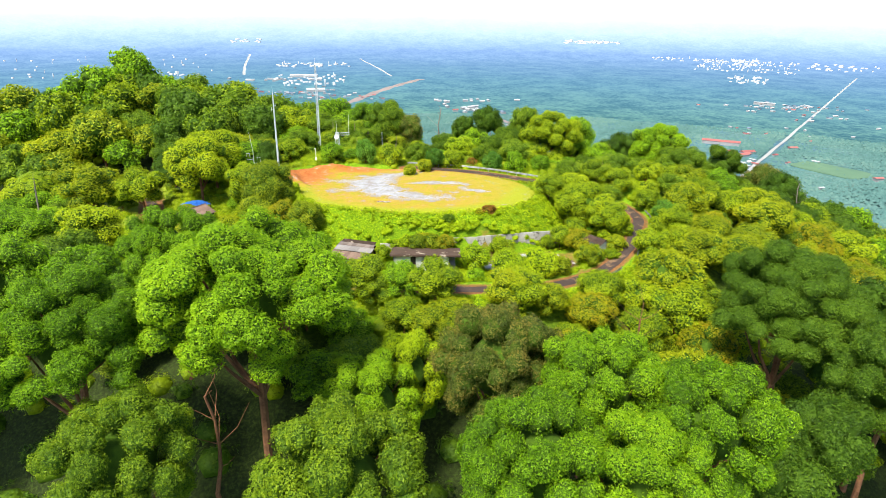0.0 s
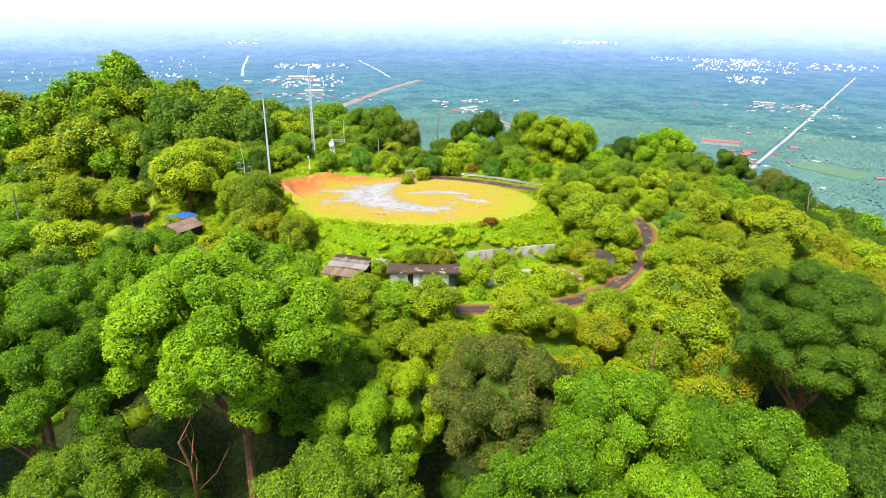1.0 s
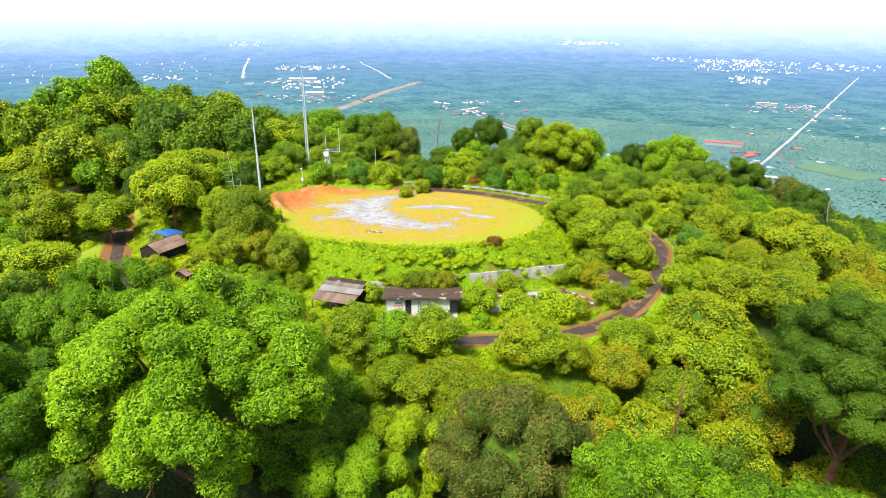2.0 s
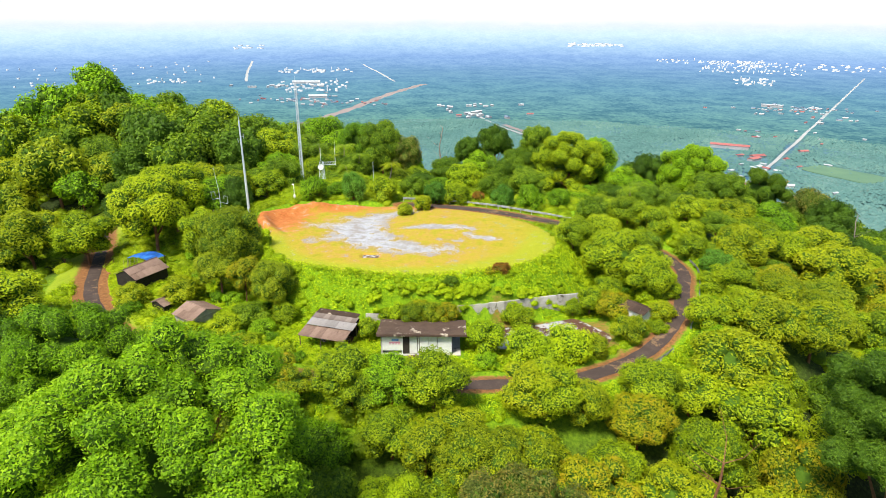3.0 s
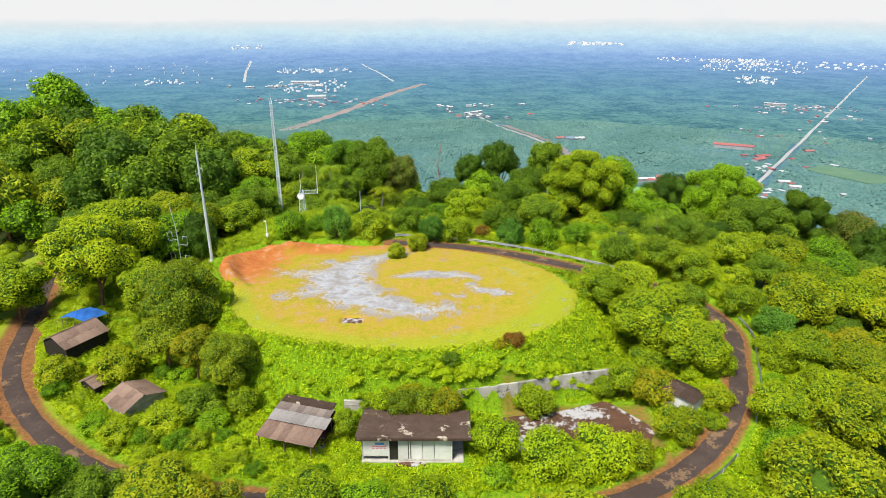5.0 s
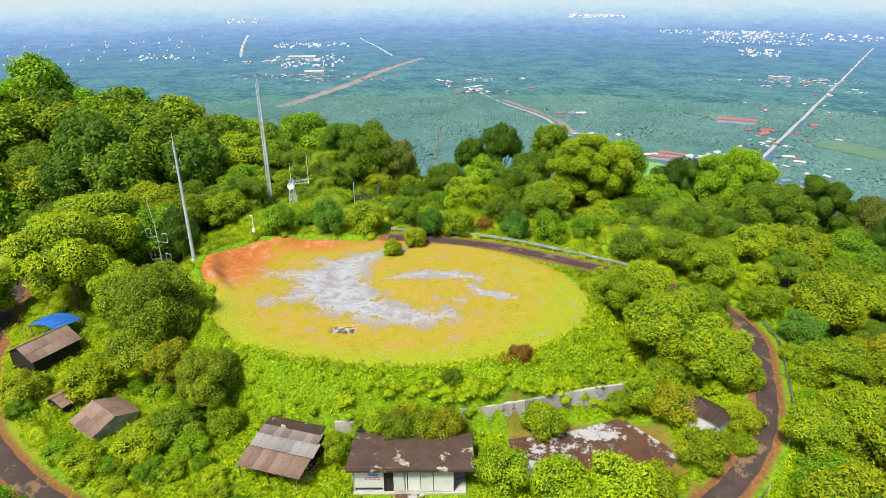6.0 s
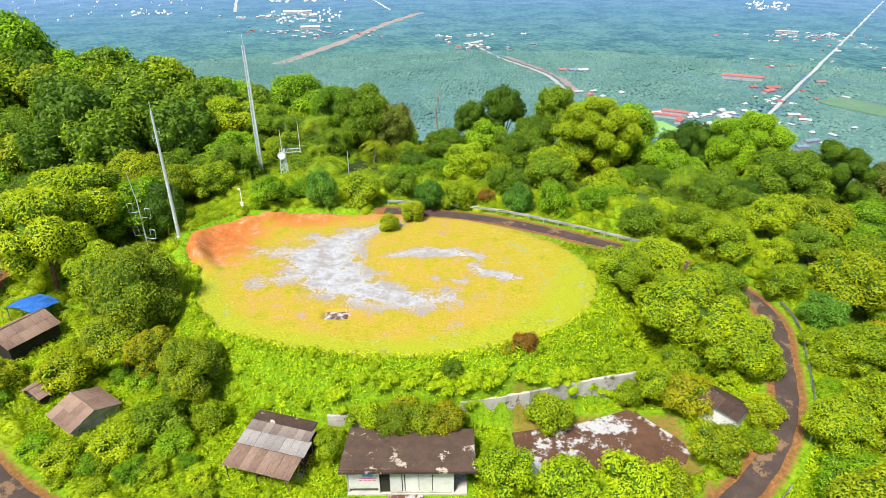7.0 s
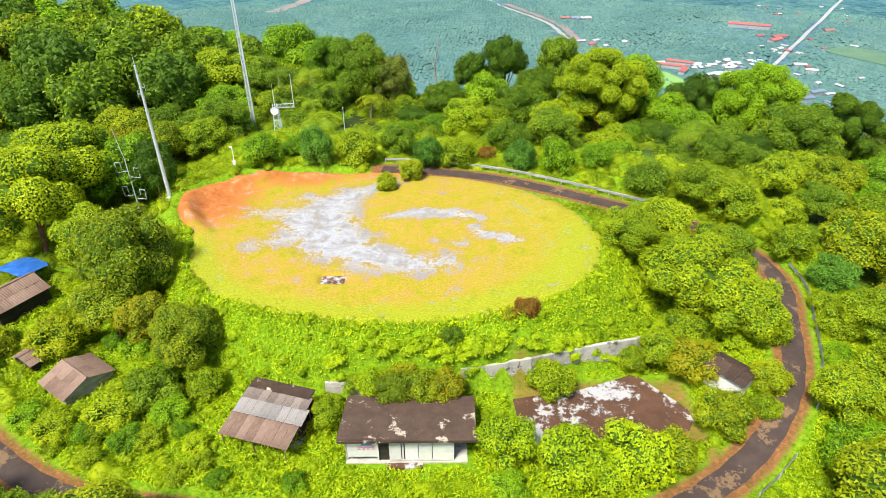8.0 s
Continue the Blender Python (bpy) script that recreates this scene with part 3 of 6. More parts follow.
def crown_mesh(seed, lobes, lobe_r, puffs, puff_r, leaves, leaf, flat=0.82, low=-0.45, rough=0.10, loose=0.0, body=0.48, tilt=0.45):
    """A crown of unit radius round the origin: rounded boughs, each swelling into leafy puffs. loose: how far the boughs stand apart."""
    rng = np.random.default_rng(seed)
    lr = lobe_r * rng.uniform(0.70, 1.30, lobes)
    ld = unit(spread(lobes, low) + rng.normal(0, 0.16, (lobes, 3)))
    lc = ld * ((1.0 - lr) * rng.uniform(0.84 - loose, 1.06, lobes))[:, None]
    lc[0] = (0, 0, max(0.2, 0.86 - lr[0]))
    share = lr**2 / (lr**2).sum()
    pts, nrms = [], []
    for k in range(lobes):
        n = int(leaves * share[k] * 1.9)
        d = unit(rng.normal(0, 1, (n, 3)) + 0.40 * ld[k] + (0, 0, 0.25))
        buds = unit(rng.normal(0, 1, (puffs, 3)) + 0.40 * ld[k] + (0, 0, 0.25))
        to = d[:, None] - buds[None]
        far = np.linalg.norm(to, axis=2) * lr[k] / puff_r
        near = far.argmin(1)
        f = far[np.arange(n), near]
        swell = np.clip(1 - f**2, 0, 1)
        away = to[np.arange(n), near] * (lr[k] / puff_r)
        q = lc[k] + d * (lr[k] * 0.90 + puff_r * 0.70 * swell + puff_r * rng.normal(0, rough * 2, n))[:, None]
        gap = np.linalg.norm(q[:, None] - lc[None], axis=2) / lr[None]
        gap[:, k] = 9
        ok = (gap.min(1) > 0.93) & (np.linalg.norm(q, axis=1) > body * 0.95)
        pts.append(q[ok])
        nrms.append((unit(d + 0.75 * np.clip(away, -1.2, 1.2)) + (0, 0, 0.30))[ok])
    p, nv = np.concatenate(pts), np.concatenate(nrms)
    pick = rng.permutation(len(p))[:leaves]
    lv, lf = leaf_tris(rng, p[pick], nv[pick], leaf, 1.7, tilt)
    # solid bough and heart cores, coloured dark as the shade inside a crown
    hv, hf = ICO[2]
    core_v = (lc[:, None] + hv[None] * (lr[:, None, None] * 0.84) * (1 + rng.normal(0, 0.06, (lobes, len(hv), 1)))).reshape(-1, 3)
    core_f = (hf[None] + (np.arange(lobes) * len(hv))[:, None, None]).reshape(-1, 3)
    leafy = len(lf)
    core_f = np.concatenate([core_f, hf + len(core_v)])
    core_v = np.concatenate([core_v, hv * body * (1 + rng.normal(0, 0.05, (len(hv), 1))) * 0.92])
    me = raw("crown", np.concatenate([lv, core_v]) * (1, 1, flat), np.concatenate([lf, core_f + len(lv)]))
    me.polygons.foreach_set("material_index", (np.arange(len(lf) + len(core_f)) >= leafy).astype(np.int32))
    return me, lc * (1, 1, flat)


def trunk_mesh(seed, base, c, r0=0.06, limbs=7, lean=0.12):
    """A tapered, slightly bent trunk from the ground, with limbs into the crown."""
    rng = np.random.default_rng(seed)
    bm = bmesh.new()
    fork = -0.35
    pts = [Vector((rng.normal(0, lean) * 0.6, rng.normal(0, lean) * 0.6, -base - 1.6))]
    for k in range(1, 6):
        f = k / 5
        pts.append(Vector((pts[0].x * (1 - f) + rng.normal(0, 0.02), pts[0].y * (1 - f) + rng.normal(0, 0.02), -base - 1.6 + (base + 1.6 + fork) * f)))
    rad = [r0 * q for q in (1.35, 1.0, 0.93, 0.86, 0.8, 0.74)]
    for k in range(5):
        tube(bm, pts[k], pts[k + 1], rad[k], rad[k + 1], 7)
    for q in rng.permutation(len(c))[:limbs]:
        end = Vector(c[q]) * 0.92
        start = pts[4 if rng.random() < 0.4 else 5]
        midp = (start + end) / 2 + Vector((0, 0, -0.08)) + Vector(rng.normal(0, 0.03, 3))
        tube(bm, start, midp, r0 * 0.55, r0 * 0.36, 5)
        tube(bm, midp, end, r0 * 0.36, r0 * 0.12, 5)
    me = bpy.data.meshes.new("trunk")
    bm.to_mesh(me)
    bm.free()
    me.materials.append(BARK)
    return me


# form: (crown settings, height of the crown's middle over the ground in crown radii, trunk thickness)
FORMS = {}


def add_form(key, base, seeds, r0, limbs, **kw):
    FORMS[key] = []
    for s in seeds:
        me, c = crown_mesh(s, **kw)
        me.materials.append(LEAF["green"])
        me.materials.append(CROWN_SHADE)
        FORMS[key].append((me, trunk_mesh(s + 50, base, c, r0, limbs), base))


add_form("giant", 1.75, (1, 2), 0.05, 14, lobes=72, lobe_r=0.155, puffs=14, puff_r=0.062, leaves=96000, leaf=0.0122, flat=0.74, low=-0.25, loose=0.16, body=0.40)
add_form("fine", 1.25, (6, 7, 8), 0.05, 8, lobes=46, lobe_r=0.195, puffs=14, puff_r=0.075, leaves=52000, leaf=0.0165, flat=0.92, low=-0.7, loose=0.06, body=0.50)
add_form("dome", 1.25, (3, 4, 5), 0.05, 8, lobes=17, lobe_r=0.33, puffs=26, puff_r=0.105, leaves=12000, leaf=0.029, flat=0.92, low=-0.75)
add_form("tree", 1.5, (11, 12, 13, 14), 0.05, 5, lobes=13, lobe_r=0.36, puffs=22, puff_r=0.125, leaves=7500, leaf=0.036, flat=0.95, low=-0.8, rough=0.13)
add_form("tall", 2.4, (21, 22, 23), 0.06, 9, lobes=15, lobe_r=0.30, puffs=20, puff_r=0.11, leaves=7000, leaf=0.038, flat=1.05, low=-0.8, loose=0.1, body=0.45, rough=0.13)
add_form("wood", 1.5, (51, 52, 53, 54), 0.05, 1, lobes=9, lobe_r=0.42, puffs=20, puff_r=0.155, leaves=1900, leaf=0.070, flat=0.95, low=-0.6, rough=0.13)
add_form("shrub", 0.55, (31, 32, 33, 34), 0.05, 3, lobes=10, lobe_r=0.39, puffs=18, puff_r=0.14, leaves=4500, leaf=0.050, flat=0.85, low=-0.6, rough=0.16)
add_form("cone", 0.75, (41, 42), 0.05, 3, lobes=9, lobe_r=0.38, puffs=16, puff_r=0.14, leaves=4200, leaf=0.052, flat=1.25, low=-0.6, rough=0.14)
FORM_BASE = {"fine": 1.25, "wood": 1.5, "giant": 1.75, "dome": 1.25, "tree": 1.5, "tall": 2.4, "shrub": 0.55, "cone": 0.75}
WORDS = {"green": "fresh green", "bright": "bright green", "yellow": "yellow-green", "dark": "dark green", "olive": "olive-brown", "lime": "lime-green", "moss": "mossy green", "mid": "mid-green", "golden": "golden-green", "rust": "rust-brown", "teal": "blue-green"}
FORM_WORDS = {"giant": "huge spreading tree with {} crown", "fine": "large puffy-crowned tree with {} leaves", "dome": "large domed tree with {} crown", "tree": "broadleaf tree with {} crown", "tall": "tall narrow tree with {} crown",
              "shrub": "rounded leafy {} shrub", "cone": "pointed {} young tree"}
rng_tree = random.Random(5)


def plant(x, y, r, zc, leaf="green", form="tree", where="on the jungle slope", turn=None):
    """A tree whose crown of radius r has its middle at the height zc; its foot stands on the ground."""
    g = ground_at(x, y)
    up = FORM_BASE[form]
    sz = max(0.82 * r, min(1.15 * r, (zc - g) / up))
    crown_me, trunk_me, _ = rng_tree.choice(FORMS[form])
    name = "shrub" if form == "shrub" else "tree"
    th = empty(name, Matrix.Translation((x, y, zc - up * sz)) @ pose(0, 0, 0, 0, 0, turn if turn is not None else rng_tree.uniform(0, 360)) @ Matrix.Diagonal((r, r, sz, 1)),
               FORM_WORDS[form].format(WORDS[leaf]) + " " + where, name, name + "s of the hill")
    cr = new("crown", crown_me)
    cr.parent, cr.location = th, (0, 0, up)
    cr.material_slots[0].link = "OBJECT"
    cr.material_slots[0].material = LEAF[leaf]
    tk = new("trunk", trunk_me)
    tk.parent, tk.location = th, (0, 0, up)
    return th


PLACED = []


def plants(rows, where):
    for x, y, r, zc, leaf, form in rows:
        plant(x, y, r, zc, leaf, form, where)
        PLACED.append((x, y, r))


# trees below the road, nearest the flight
plants([(-21.5, -54, 11.6, 5.2, "green", "giant"), (-38, -59, 9.2, 2.5, "green", "giant"), (-30, -68, 6.8, -4, "mid", "fine"), (-34, -43, 6.4, 6.0, "green", "fine"), (-10, -70.5, 8.4, -5, "mid", "fine"),
        (5, -59, 7.0, 0.8, "olive", "fine"), (-8.4, -56.5, 5.8, -6, "green", "fine"), (-4.8, -50, 5.0, -6, "lime", "fine"), (13.5, -66.5, 6.0, 3, "green", "fine"),
        (21.5, -70.5, 6.5, 2, "green", "fine"), (6.5, -74, 6.2, 1, "green", "fine"), (14.5, -75, 5.6, 0, "green", "fine"), (42.5, -45, 9.8, 0.5, "dark", "giant"), (48, -57, 7, -2, "dark", "fine"), (55, -46, 7.5, -3, "dark", "dome"), (57, -62, 7, -6, "dark", "dome"), (40, -60, 5, -7, "dark", "dome")],
       "below the lane")
plants([(-60, -37, 6.5, 0, "green", "dome"), (-49.5, -37, 6.2, -1.0, "green", "dome"), (16, -54, 4.5, -9, "yellow", "tree"), (25, -50, 5, -9, "mid", "tree"), (-27, -40, 4.6, -6, "bright", "tree"),
        (-12, -45, 4.6, -8, "mid", "tree"), (12, -46, 4.4, -8, "golden", "tree"), (-60, -55, 8, -4, "green", "dome"), (56, -38, 7, -8, "dark", "tree"), (32, -66, 5, -9, "dark", "tree"), (32.5, -60, 5.0, -7, "dark", "dome")],
       "below the lane")
plants([(-14, -38, 4.0, -6.5, "green", "tree"), (8, -40, 4.2, -6.0, "yellow", "tree"), (14, -43, 4.4, -7.5, "golden", "tree"), (22, -43, 4.4, -8.0, "yellow", "tree"), (27, -38, 4.0, -6.8, "bright", "tree"),
        (30.5, -46, 4.6, -9.5, "yellow", "tree"), (20, -51, 4.4, -9.5, "green", "tree"), (36, -40, 4.4, -8.5, "golden", "tree"), (-16, -47, 4.4, -8.5, "green", "tree"), (-22, -43, 4.0, -7.5, "mid", "tree"),
        (5, -49, 4.2, -9.0, "lime", "tree"), (10, -53, 4.6, -9.5, "golden", "tree"), (-2.5, -45, 4.2, -7.8, "bright", "tree"), (26, -55, 4.4, -10.5, "bright", "tree")],
       "below the lane")
# behind the pad
plants([(6, 78, 4.2, 0.5, "dark", "tall"), (14, 81, 5.4, 2, "dark", "tall"), (25.5, 80, 5.4, 2, "mid", "tall"), (31.5, 64, 9.2, 1.6, "bright", "fine"), (38.5, 68, 6.4, 0.6, "green", "dome"), (15.5, 66, 6.4, -3, "mid", "tree"),
        (54, 72, 6.6, -4.6, "dark", "dome"), (48, 68, 5, -6, "olive", "dome"), (62.5, 63, 8.4, -1.8, "green", "fine"), (64.0, 50, 7.6, -3.6, "mid", "dome"), (80, 61, 8.0, -7.0, "mid", "fine"), (97, 67, 6, -12, "olive", "tree"), (95, 54, 6, -11, "dark", "tree"),
        (53, 52, 6, -6, "mid", "tree"), (38, 29.5, 4.4, -3.2, "mid", "tree"), (48, 27, 6, -4.5, "bright", "tree")],
       "on the far shoulder")
plants([(4, 50, 4.8, 0.2, "lime", "dome"), (-38, 100, 9, -1, "green", "dome"), (59.2, 64, 5.9, -11.1, "mid", "dome")],
       "on the far shoulder")
plants([(-16.9, 70, 6.4, 4.0, "mid", "dome"), (-24.5, 78, 5.5, 3.5, "green", "dome"), (-11, 70, 4.8, 1.5, "olive", "tree"), (-24, 62, 5.5, 0, "mid", "tree"), (-36.5, 42, 5, 3, "mid", "tall"), (-26, 25.9, 3, 3.9, "green", "shrub"), (-18.4, 26.7, 2.5, 4, "teal", "cone"),
        (-12.7, 28.5, 3.2, 3.0, "bright", "shrub"), (-6.8, 32.5, 2.9, 2.5, "mid", "shrub"), (-2.3, 27.4, 2.6, 2.5, "teal", "cone"), (2, 27.8, 2.8, 2.3, "bright", "shrub"), (6.5, 30.9, 1.4, 1, "rust", "shrub"),
        (9.4, 35.8, 3, 1.9, "mid", "shrub"), (11.1, 27.4, 2.6, 1.7, "teal", "cone"), (16.6, 27.2, 2.8, 1.7, "green", "cone"), (22.2, 27.5, 2.6, 1.6, "green", "shrub"), (-39.5, 21.5, 3, 3.6, "dark", "cone")],
       "behind the clearing")
plants([(20.6, 4, 3.5, 3.0, "bright", "dome"), (26, -2.3, 5.6, 1.4, "bright", "dome"), (29.6, -6.8, 4.4, 0.2, "bright", "dome"), (31, 3, 4.4, 0.6, "bright", "dome"), (26, 8, 3.6, 2, "bright", "tree"), (23.8, -11.2, 2.8, -3.2, "golden", "shrub"),
        (24, -17.8, 2.6, -3.4, "yellow", "shrub"), (29.4, -14.2, 2, -2.3, "yellow", "shrub"), (9.8, -12.6, 2.3, -4.0, "bright", "shrub"), (41.1, 6.6, 2.9, -0.7, "bright", "shrub"), (36.5, 13.3, 3.7, 1.7, "bright", "tree"),
        (43.6, 13.1, 2.4, 0, "bright", "shrub"), (15.0, -22.0, 3.3, -3.4, "lime", "shrub"), (10.0, -22.4, 3.1, -3.6, "lime", "shrub"), (4.9, -20.6, 2.7, -3.0, "lime", "shrub"), (18.2, -21.4, 2.4, -4.0, "yellow", "shrub"), (12.6, -23.2, 2.6, -4.0, "lime", "shrub")],
       "beside the lane")
plants([(53.9, 10.6, 4.8, -0.5, "bright", "tree"), (42.9, 0.6, 2.7, -1.1, "teal", "shrub"), (41.6, -8.5, 3.4, 0.5, "bright", "tree"), (40.5, -14.8, 3.7, -1.3, "bright", "tree"), (39.3, -7.6, 2.2, -1.7, "bright", "shrub"),
        (34, -17.7, 3, -1, "bright", "tree"), (33.7, -21.8, 3.4, -3.2, "green", "tree"), (53.8, 2.6, 3.3, -3.8, "mid", "tree"), (48.9, 15.2, 3.3, 0.6, "mid", "tree"), (88.5, 67.2, 6.2, -19.2, "mid", "tree"),
        (45.2, 19.9, 3.5, 2.1, "bright", "tree"), (32.7, 15.7, 3.5, 3.1, "bright", "tree"), (27.2, 18.4, 3.2, 2, "mid", "shrub"), (68.5, 15.5, 6.8, -5, "yellow", "dome")],
       "by the guard rail")
plants([(-51.6, 20.7, 7.6, 4.7, "bright", "dome"), (-33.6, -0.8, 5.4, 3.4, "moss", "dome"), (-35.1, -0.9, 2.8, 0.9, "golden", "tree"), (-29.6, -8.0, 2.6, 0.3, "golden", "tree"), (-24.8, -10.3, 3.4, 0.2, "moss", "dome"), (-34.2, -5.2, 3.8, 0.2, "moss", "tree"),
        (-47, -7.2, 2.7, -3.7, "yellow", "shrub"), (-39.7, -6.4, 3.1, -3.3, "yellow", "shrub"), (-27.4, -13.8, 2.8, -3.7, "mid", "shrub"), (-34.3, -17.8, 2.1, -4.1, "bright", "shrub"), (-29.9, -16.1, 2.6, -3.9, "bright", "shrub"),
        (-22.9, -12.4, 2.1, -3.9, "bright", "shrub"), (-8.3, -13, 1.6, -3.5, "bright", "shrub"), (-4.4, -13.4, 2.8, -3.7, "golden", "shrub"), (-11, -14.1, 1.4, -5, "bright", "shrub"), (-65.5, 31.5, 4.9, 1.1, "mid", "tree"),
        (-88, 66.4, 7.1, 1.5, "mid", "tree")],
       "on the western bank")
plants([(34.4, -27.4, 5.9, -2.8, "yellow", "tree"), (34.2, -32.8, 5.6, -5.9, "bright", "tree"), (42.2, -17, 5, -1.9, "yellow", "tree"), (20.7, -34.2, 3.8, -5.3, "golden", "tree"), (14.8, -32.7, 3.2, -4.1, "yellow", "tree"),
        (3.3, -41.3, 4.9, -5.1, "yellow", "dome"), (0.6, -37.5, 3.5, -4.5, "yellow", "tree"), (32.7, -35.6, 2.8, -11, "yellow", "shrub"), (43.8, -43.7, 5, -16.3, "yellow", "dome"), (-10.3, -33.2, 3.2, -2.8, "bright", "tree"),
        (-5.9, -37.6, 3.5, -4.5, "bright", "tree"), (-2.3, -39.3, 3.4, -4.9, "yellow", "tree"), (8.9, -32.7, 3.8, -2.6, "yellow", "tree"), (28.2, -29.4, 3.6, -4.9, "bright", "tree"), (17.1, -39, 3.2, -7.4, "bright", "tree"),
        (42, -33.5, 4.8, -10.2, "bright", "tree")],
       "below the lane")
plants([(-74.2, -11.4, 7, -3, "green", "dome"), (-60.8, -14.9, 6, -0.8, "bright", "tree"), (-97.9, 27.3, 7.7, -7.9, "bright", "tree"), (-75, 12.2, 6.8, -0.7, "yellow", "tree"), (-108.4, 58.7, 9.2, -3.8, "yellow", "tree"),
        (-123.4, 63.1, 8.6, -8.3, "bright", "tree"), (-51.8, 12.4, 6.8, 4.4, "bright", "dome"), (-63.9, 11.4, 5.6, -0.3, "bright", "tree"), (-38.5, 2.5, 4.6, 2.4, "bright", "dome"), (-37, -29.4, 5.1, -1.4, "green", "dome"),
        (-24.3, -29.6, 4.0, -1.6, "yellow", "tree"), (-31.0, -29.0, 3.4, -2.4, "mid", "tree"), (-6.6, -32.0, 3.6, -2.0, "green", "tree"), (-20.4, -30.6, 3.4, -2.2, "golden", "tree"), (-11.7, -31.7, 3.9, -1.4, "bright", "tree"), (-1.7, -32.7, 4.3, -1.2, "bright", "tree"), (-17.3, -31.8, 2.6, -2.6, "yellow", "tree"), (10.6, -32.7, 4.1, -2.6, "bright", "tree"),
        (23.2, -30.1, 3.8, -3.5, "bright", "tree")],
       "of the western slope")
plants([(0, 70, 5, -2.5, "mid", "tree"), (9, 72, 5, -2.5, "green", "tree"), (20, 72, 5, -1.5, "mid", "tree"), (38, 73, 6, -3, "mid", "tree"), (45, 64, 6, -4.5, "green", "tree"), (-8, 64, 4.6, -3.5, "bright", "tree"),
        (-13, 74, 6, -2, "mid", "tree"), (22, 59, 5, -3.5, "bright", "tree"), (9, 58, 5, -4, "bright", "tree"), (38, 53, 5, -5, "mid", "tree"), (47, 57, 5.5, -5, "green", "tree"), (70, 54, 6, -8, "mid", "tree"), (30, 47, 4.5, -3.6, "bright", "tree"), (15, 46, 4, -2.6, "mid", "tree")],
       "behind the clearing")
plants([(-7, 45, 4, -1.4, "green", "tree"), (86, 58, 6, -13, "mid", "tree"), (88, 44, 6, -12.5, "dark", "tree"), (78, 34, 5.6, -10, "mid", "tree"), (101, 60, 6.5, -15, "dark", "tree"), (58, 40, 5, -7, "mid", "tree"), (48, 40, 5, -5, "bright", "tree"),
        (38, 38, 4.4, -3.6, "mid", "tree"), (28, 36, 4, -2.2, "green", "tree"), (70, 66, 6, -9, "dark", "tree"), (-30, 56, 5, 1.0, "bright", "tree"), (-40, 54, 5.5, 1.5, "green", "tree"), (-36, 66, 6, 3, "mid", "tree"), (-44, 66, 6.5, 4, "bright", "tree"), (-21, 49, 3.6, -0.5, "bright", "shrub"), (-27.5, 50, 3.8, -0.5, "mid", "shrub"), (-34, 49, 4, 0.2, "bright", "shrub"), (-38, 36, 4.2, 2.2, "bright", "tree"), (-44, 34, 4.4, 2.6, "yellow", "tree"), (-52, 40, 5, 2.0, "yellow", "tree"), (-22, 31, 2.6, 2.4, "green", "shrub"), (-46, 44, 5.5, 1, "mid", "tree")],
       "behind the clearing")
plants([(-4.7, 23.0, 1.9, 1.9, "yellow", "shrub"), (-7.9, 19.6, 1.6, 1.6, "yellow", "shrub"), (7.6, -8.6, 1.45, 1.6, "rust", "shrub"), (5.9, -9.2, 1.0, 1.4, "golden", "shrub"), (0.2, -11.6, 1.3, 0.9, "mid", "shrub"),
        (-0.2, -14.5, 1.9, -2.7, "golden", "shrub"), (-2.6, -14.9, 2.0, -2.5, "moss", "shrub"), (-4.9, -14.9, 1.9, -2.5, "moss", "shrub"), (-6.9, -14.3, 1.5, -2.5, "lime", "shrub"), (20.6, -9.6, 2.0, -2.6, "bright", "shrub"), (28.2, -16.6, 1.6, -3.6, "bright", "shrub"), (32.6, -8.2, 1.7, -1.9, "bright", "shrub"), (33.4, -3.0, 1.5, -1.6, "yellow", "shrub"), (40.2, -3.4, 1.8, -2.2, "bright", "shrub"), (37.4, -11.6, 1.8, -2.6, "green", "shrub"), (18.2, -9.9, 1.5, -4.0, "bright", "shrub"), (23.4, -8.0, 2.4, -2.0, "bright", "shrub"), (-10.6, -17, 1.6, -3.6, "bright", "shrub"), (-45.5, 24, 6, 2.5, "green", "tree"), (-58, 30, 6, 1.0, "green", "tree")],
       "on the overgrown rim")


def thicket():
    """Seeded bushes in the ferns round the huts."""
    rng = random.Random(23)
    clear = [(-15.8, -17.2, 4.6), (-3.4, -18.2, 6.8), (-35.8, -11.4, 3.4), (-41.6, -7.6, 2.8), (-49.2, 0.8, 4.4), (-50.6, 5.6, 4.0), (26.4, -13.2, 2.8), (11, -15.5, 5.5), (18, -14.5, 5.5)]
    made = 0
    for _ in range(4000):
        if made >= 95:
            break
        x, y, r = rng.uniform(-54, 38), rng.uniform(-27, 10), rng.uniform(0.8, 1.9)
        d, _hz = road_near(np.array([x]), np.array([y]))
        e = float(pad_e(np.array([x]), np.array([y]))[0])
        if e < 1.12 + 0.03 * r or d[0] < 2.2 + r * 0.8 or math.hypot((x + 9) / 50, y / (31 if y < 0 else 37)) > 1.0:
            continue
        if -22 < x < 22 and y > -15.5 or any(math.hypot(x - a, y - b) < c + r for a, b, c in clear):
            continue
        plant(x, y, r, ground_at(x, y) + 0.5 * r, rng.choice(["green", "bright", "mid", "lime", "green"]), "shrub", "among the ferns")
        made += 1


thicket()


WOODS = {}


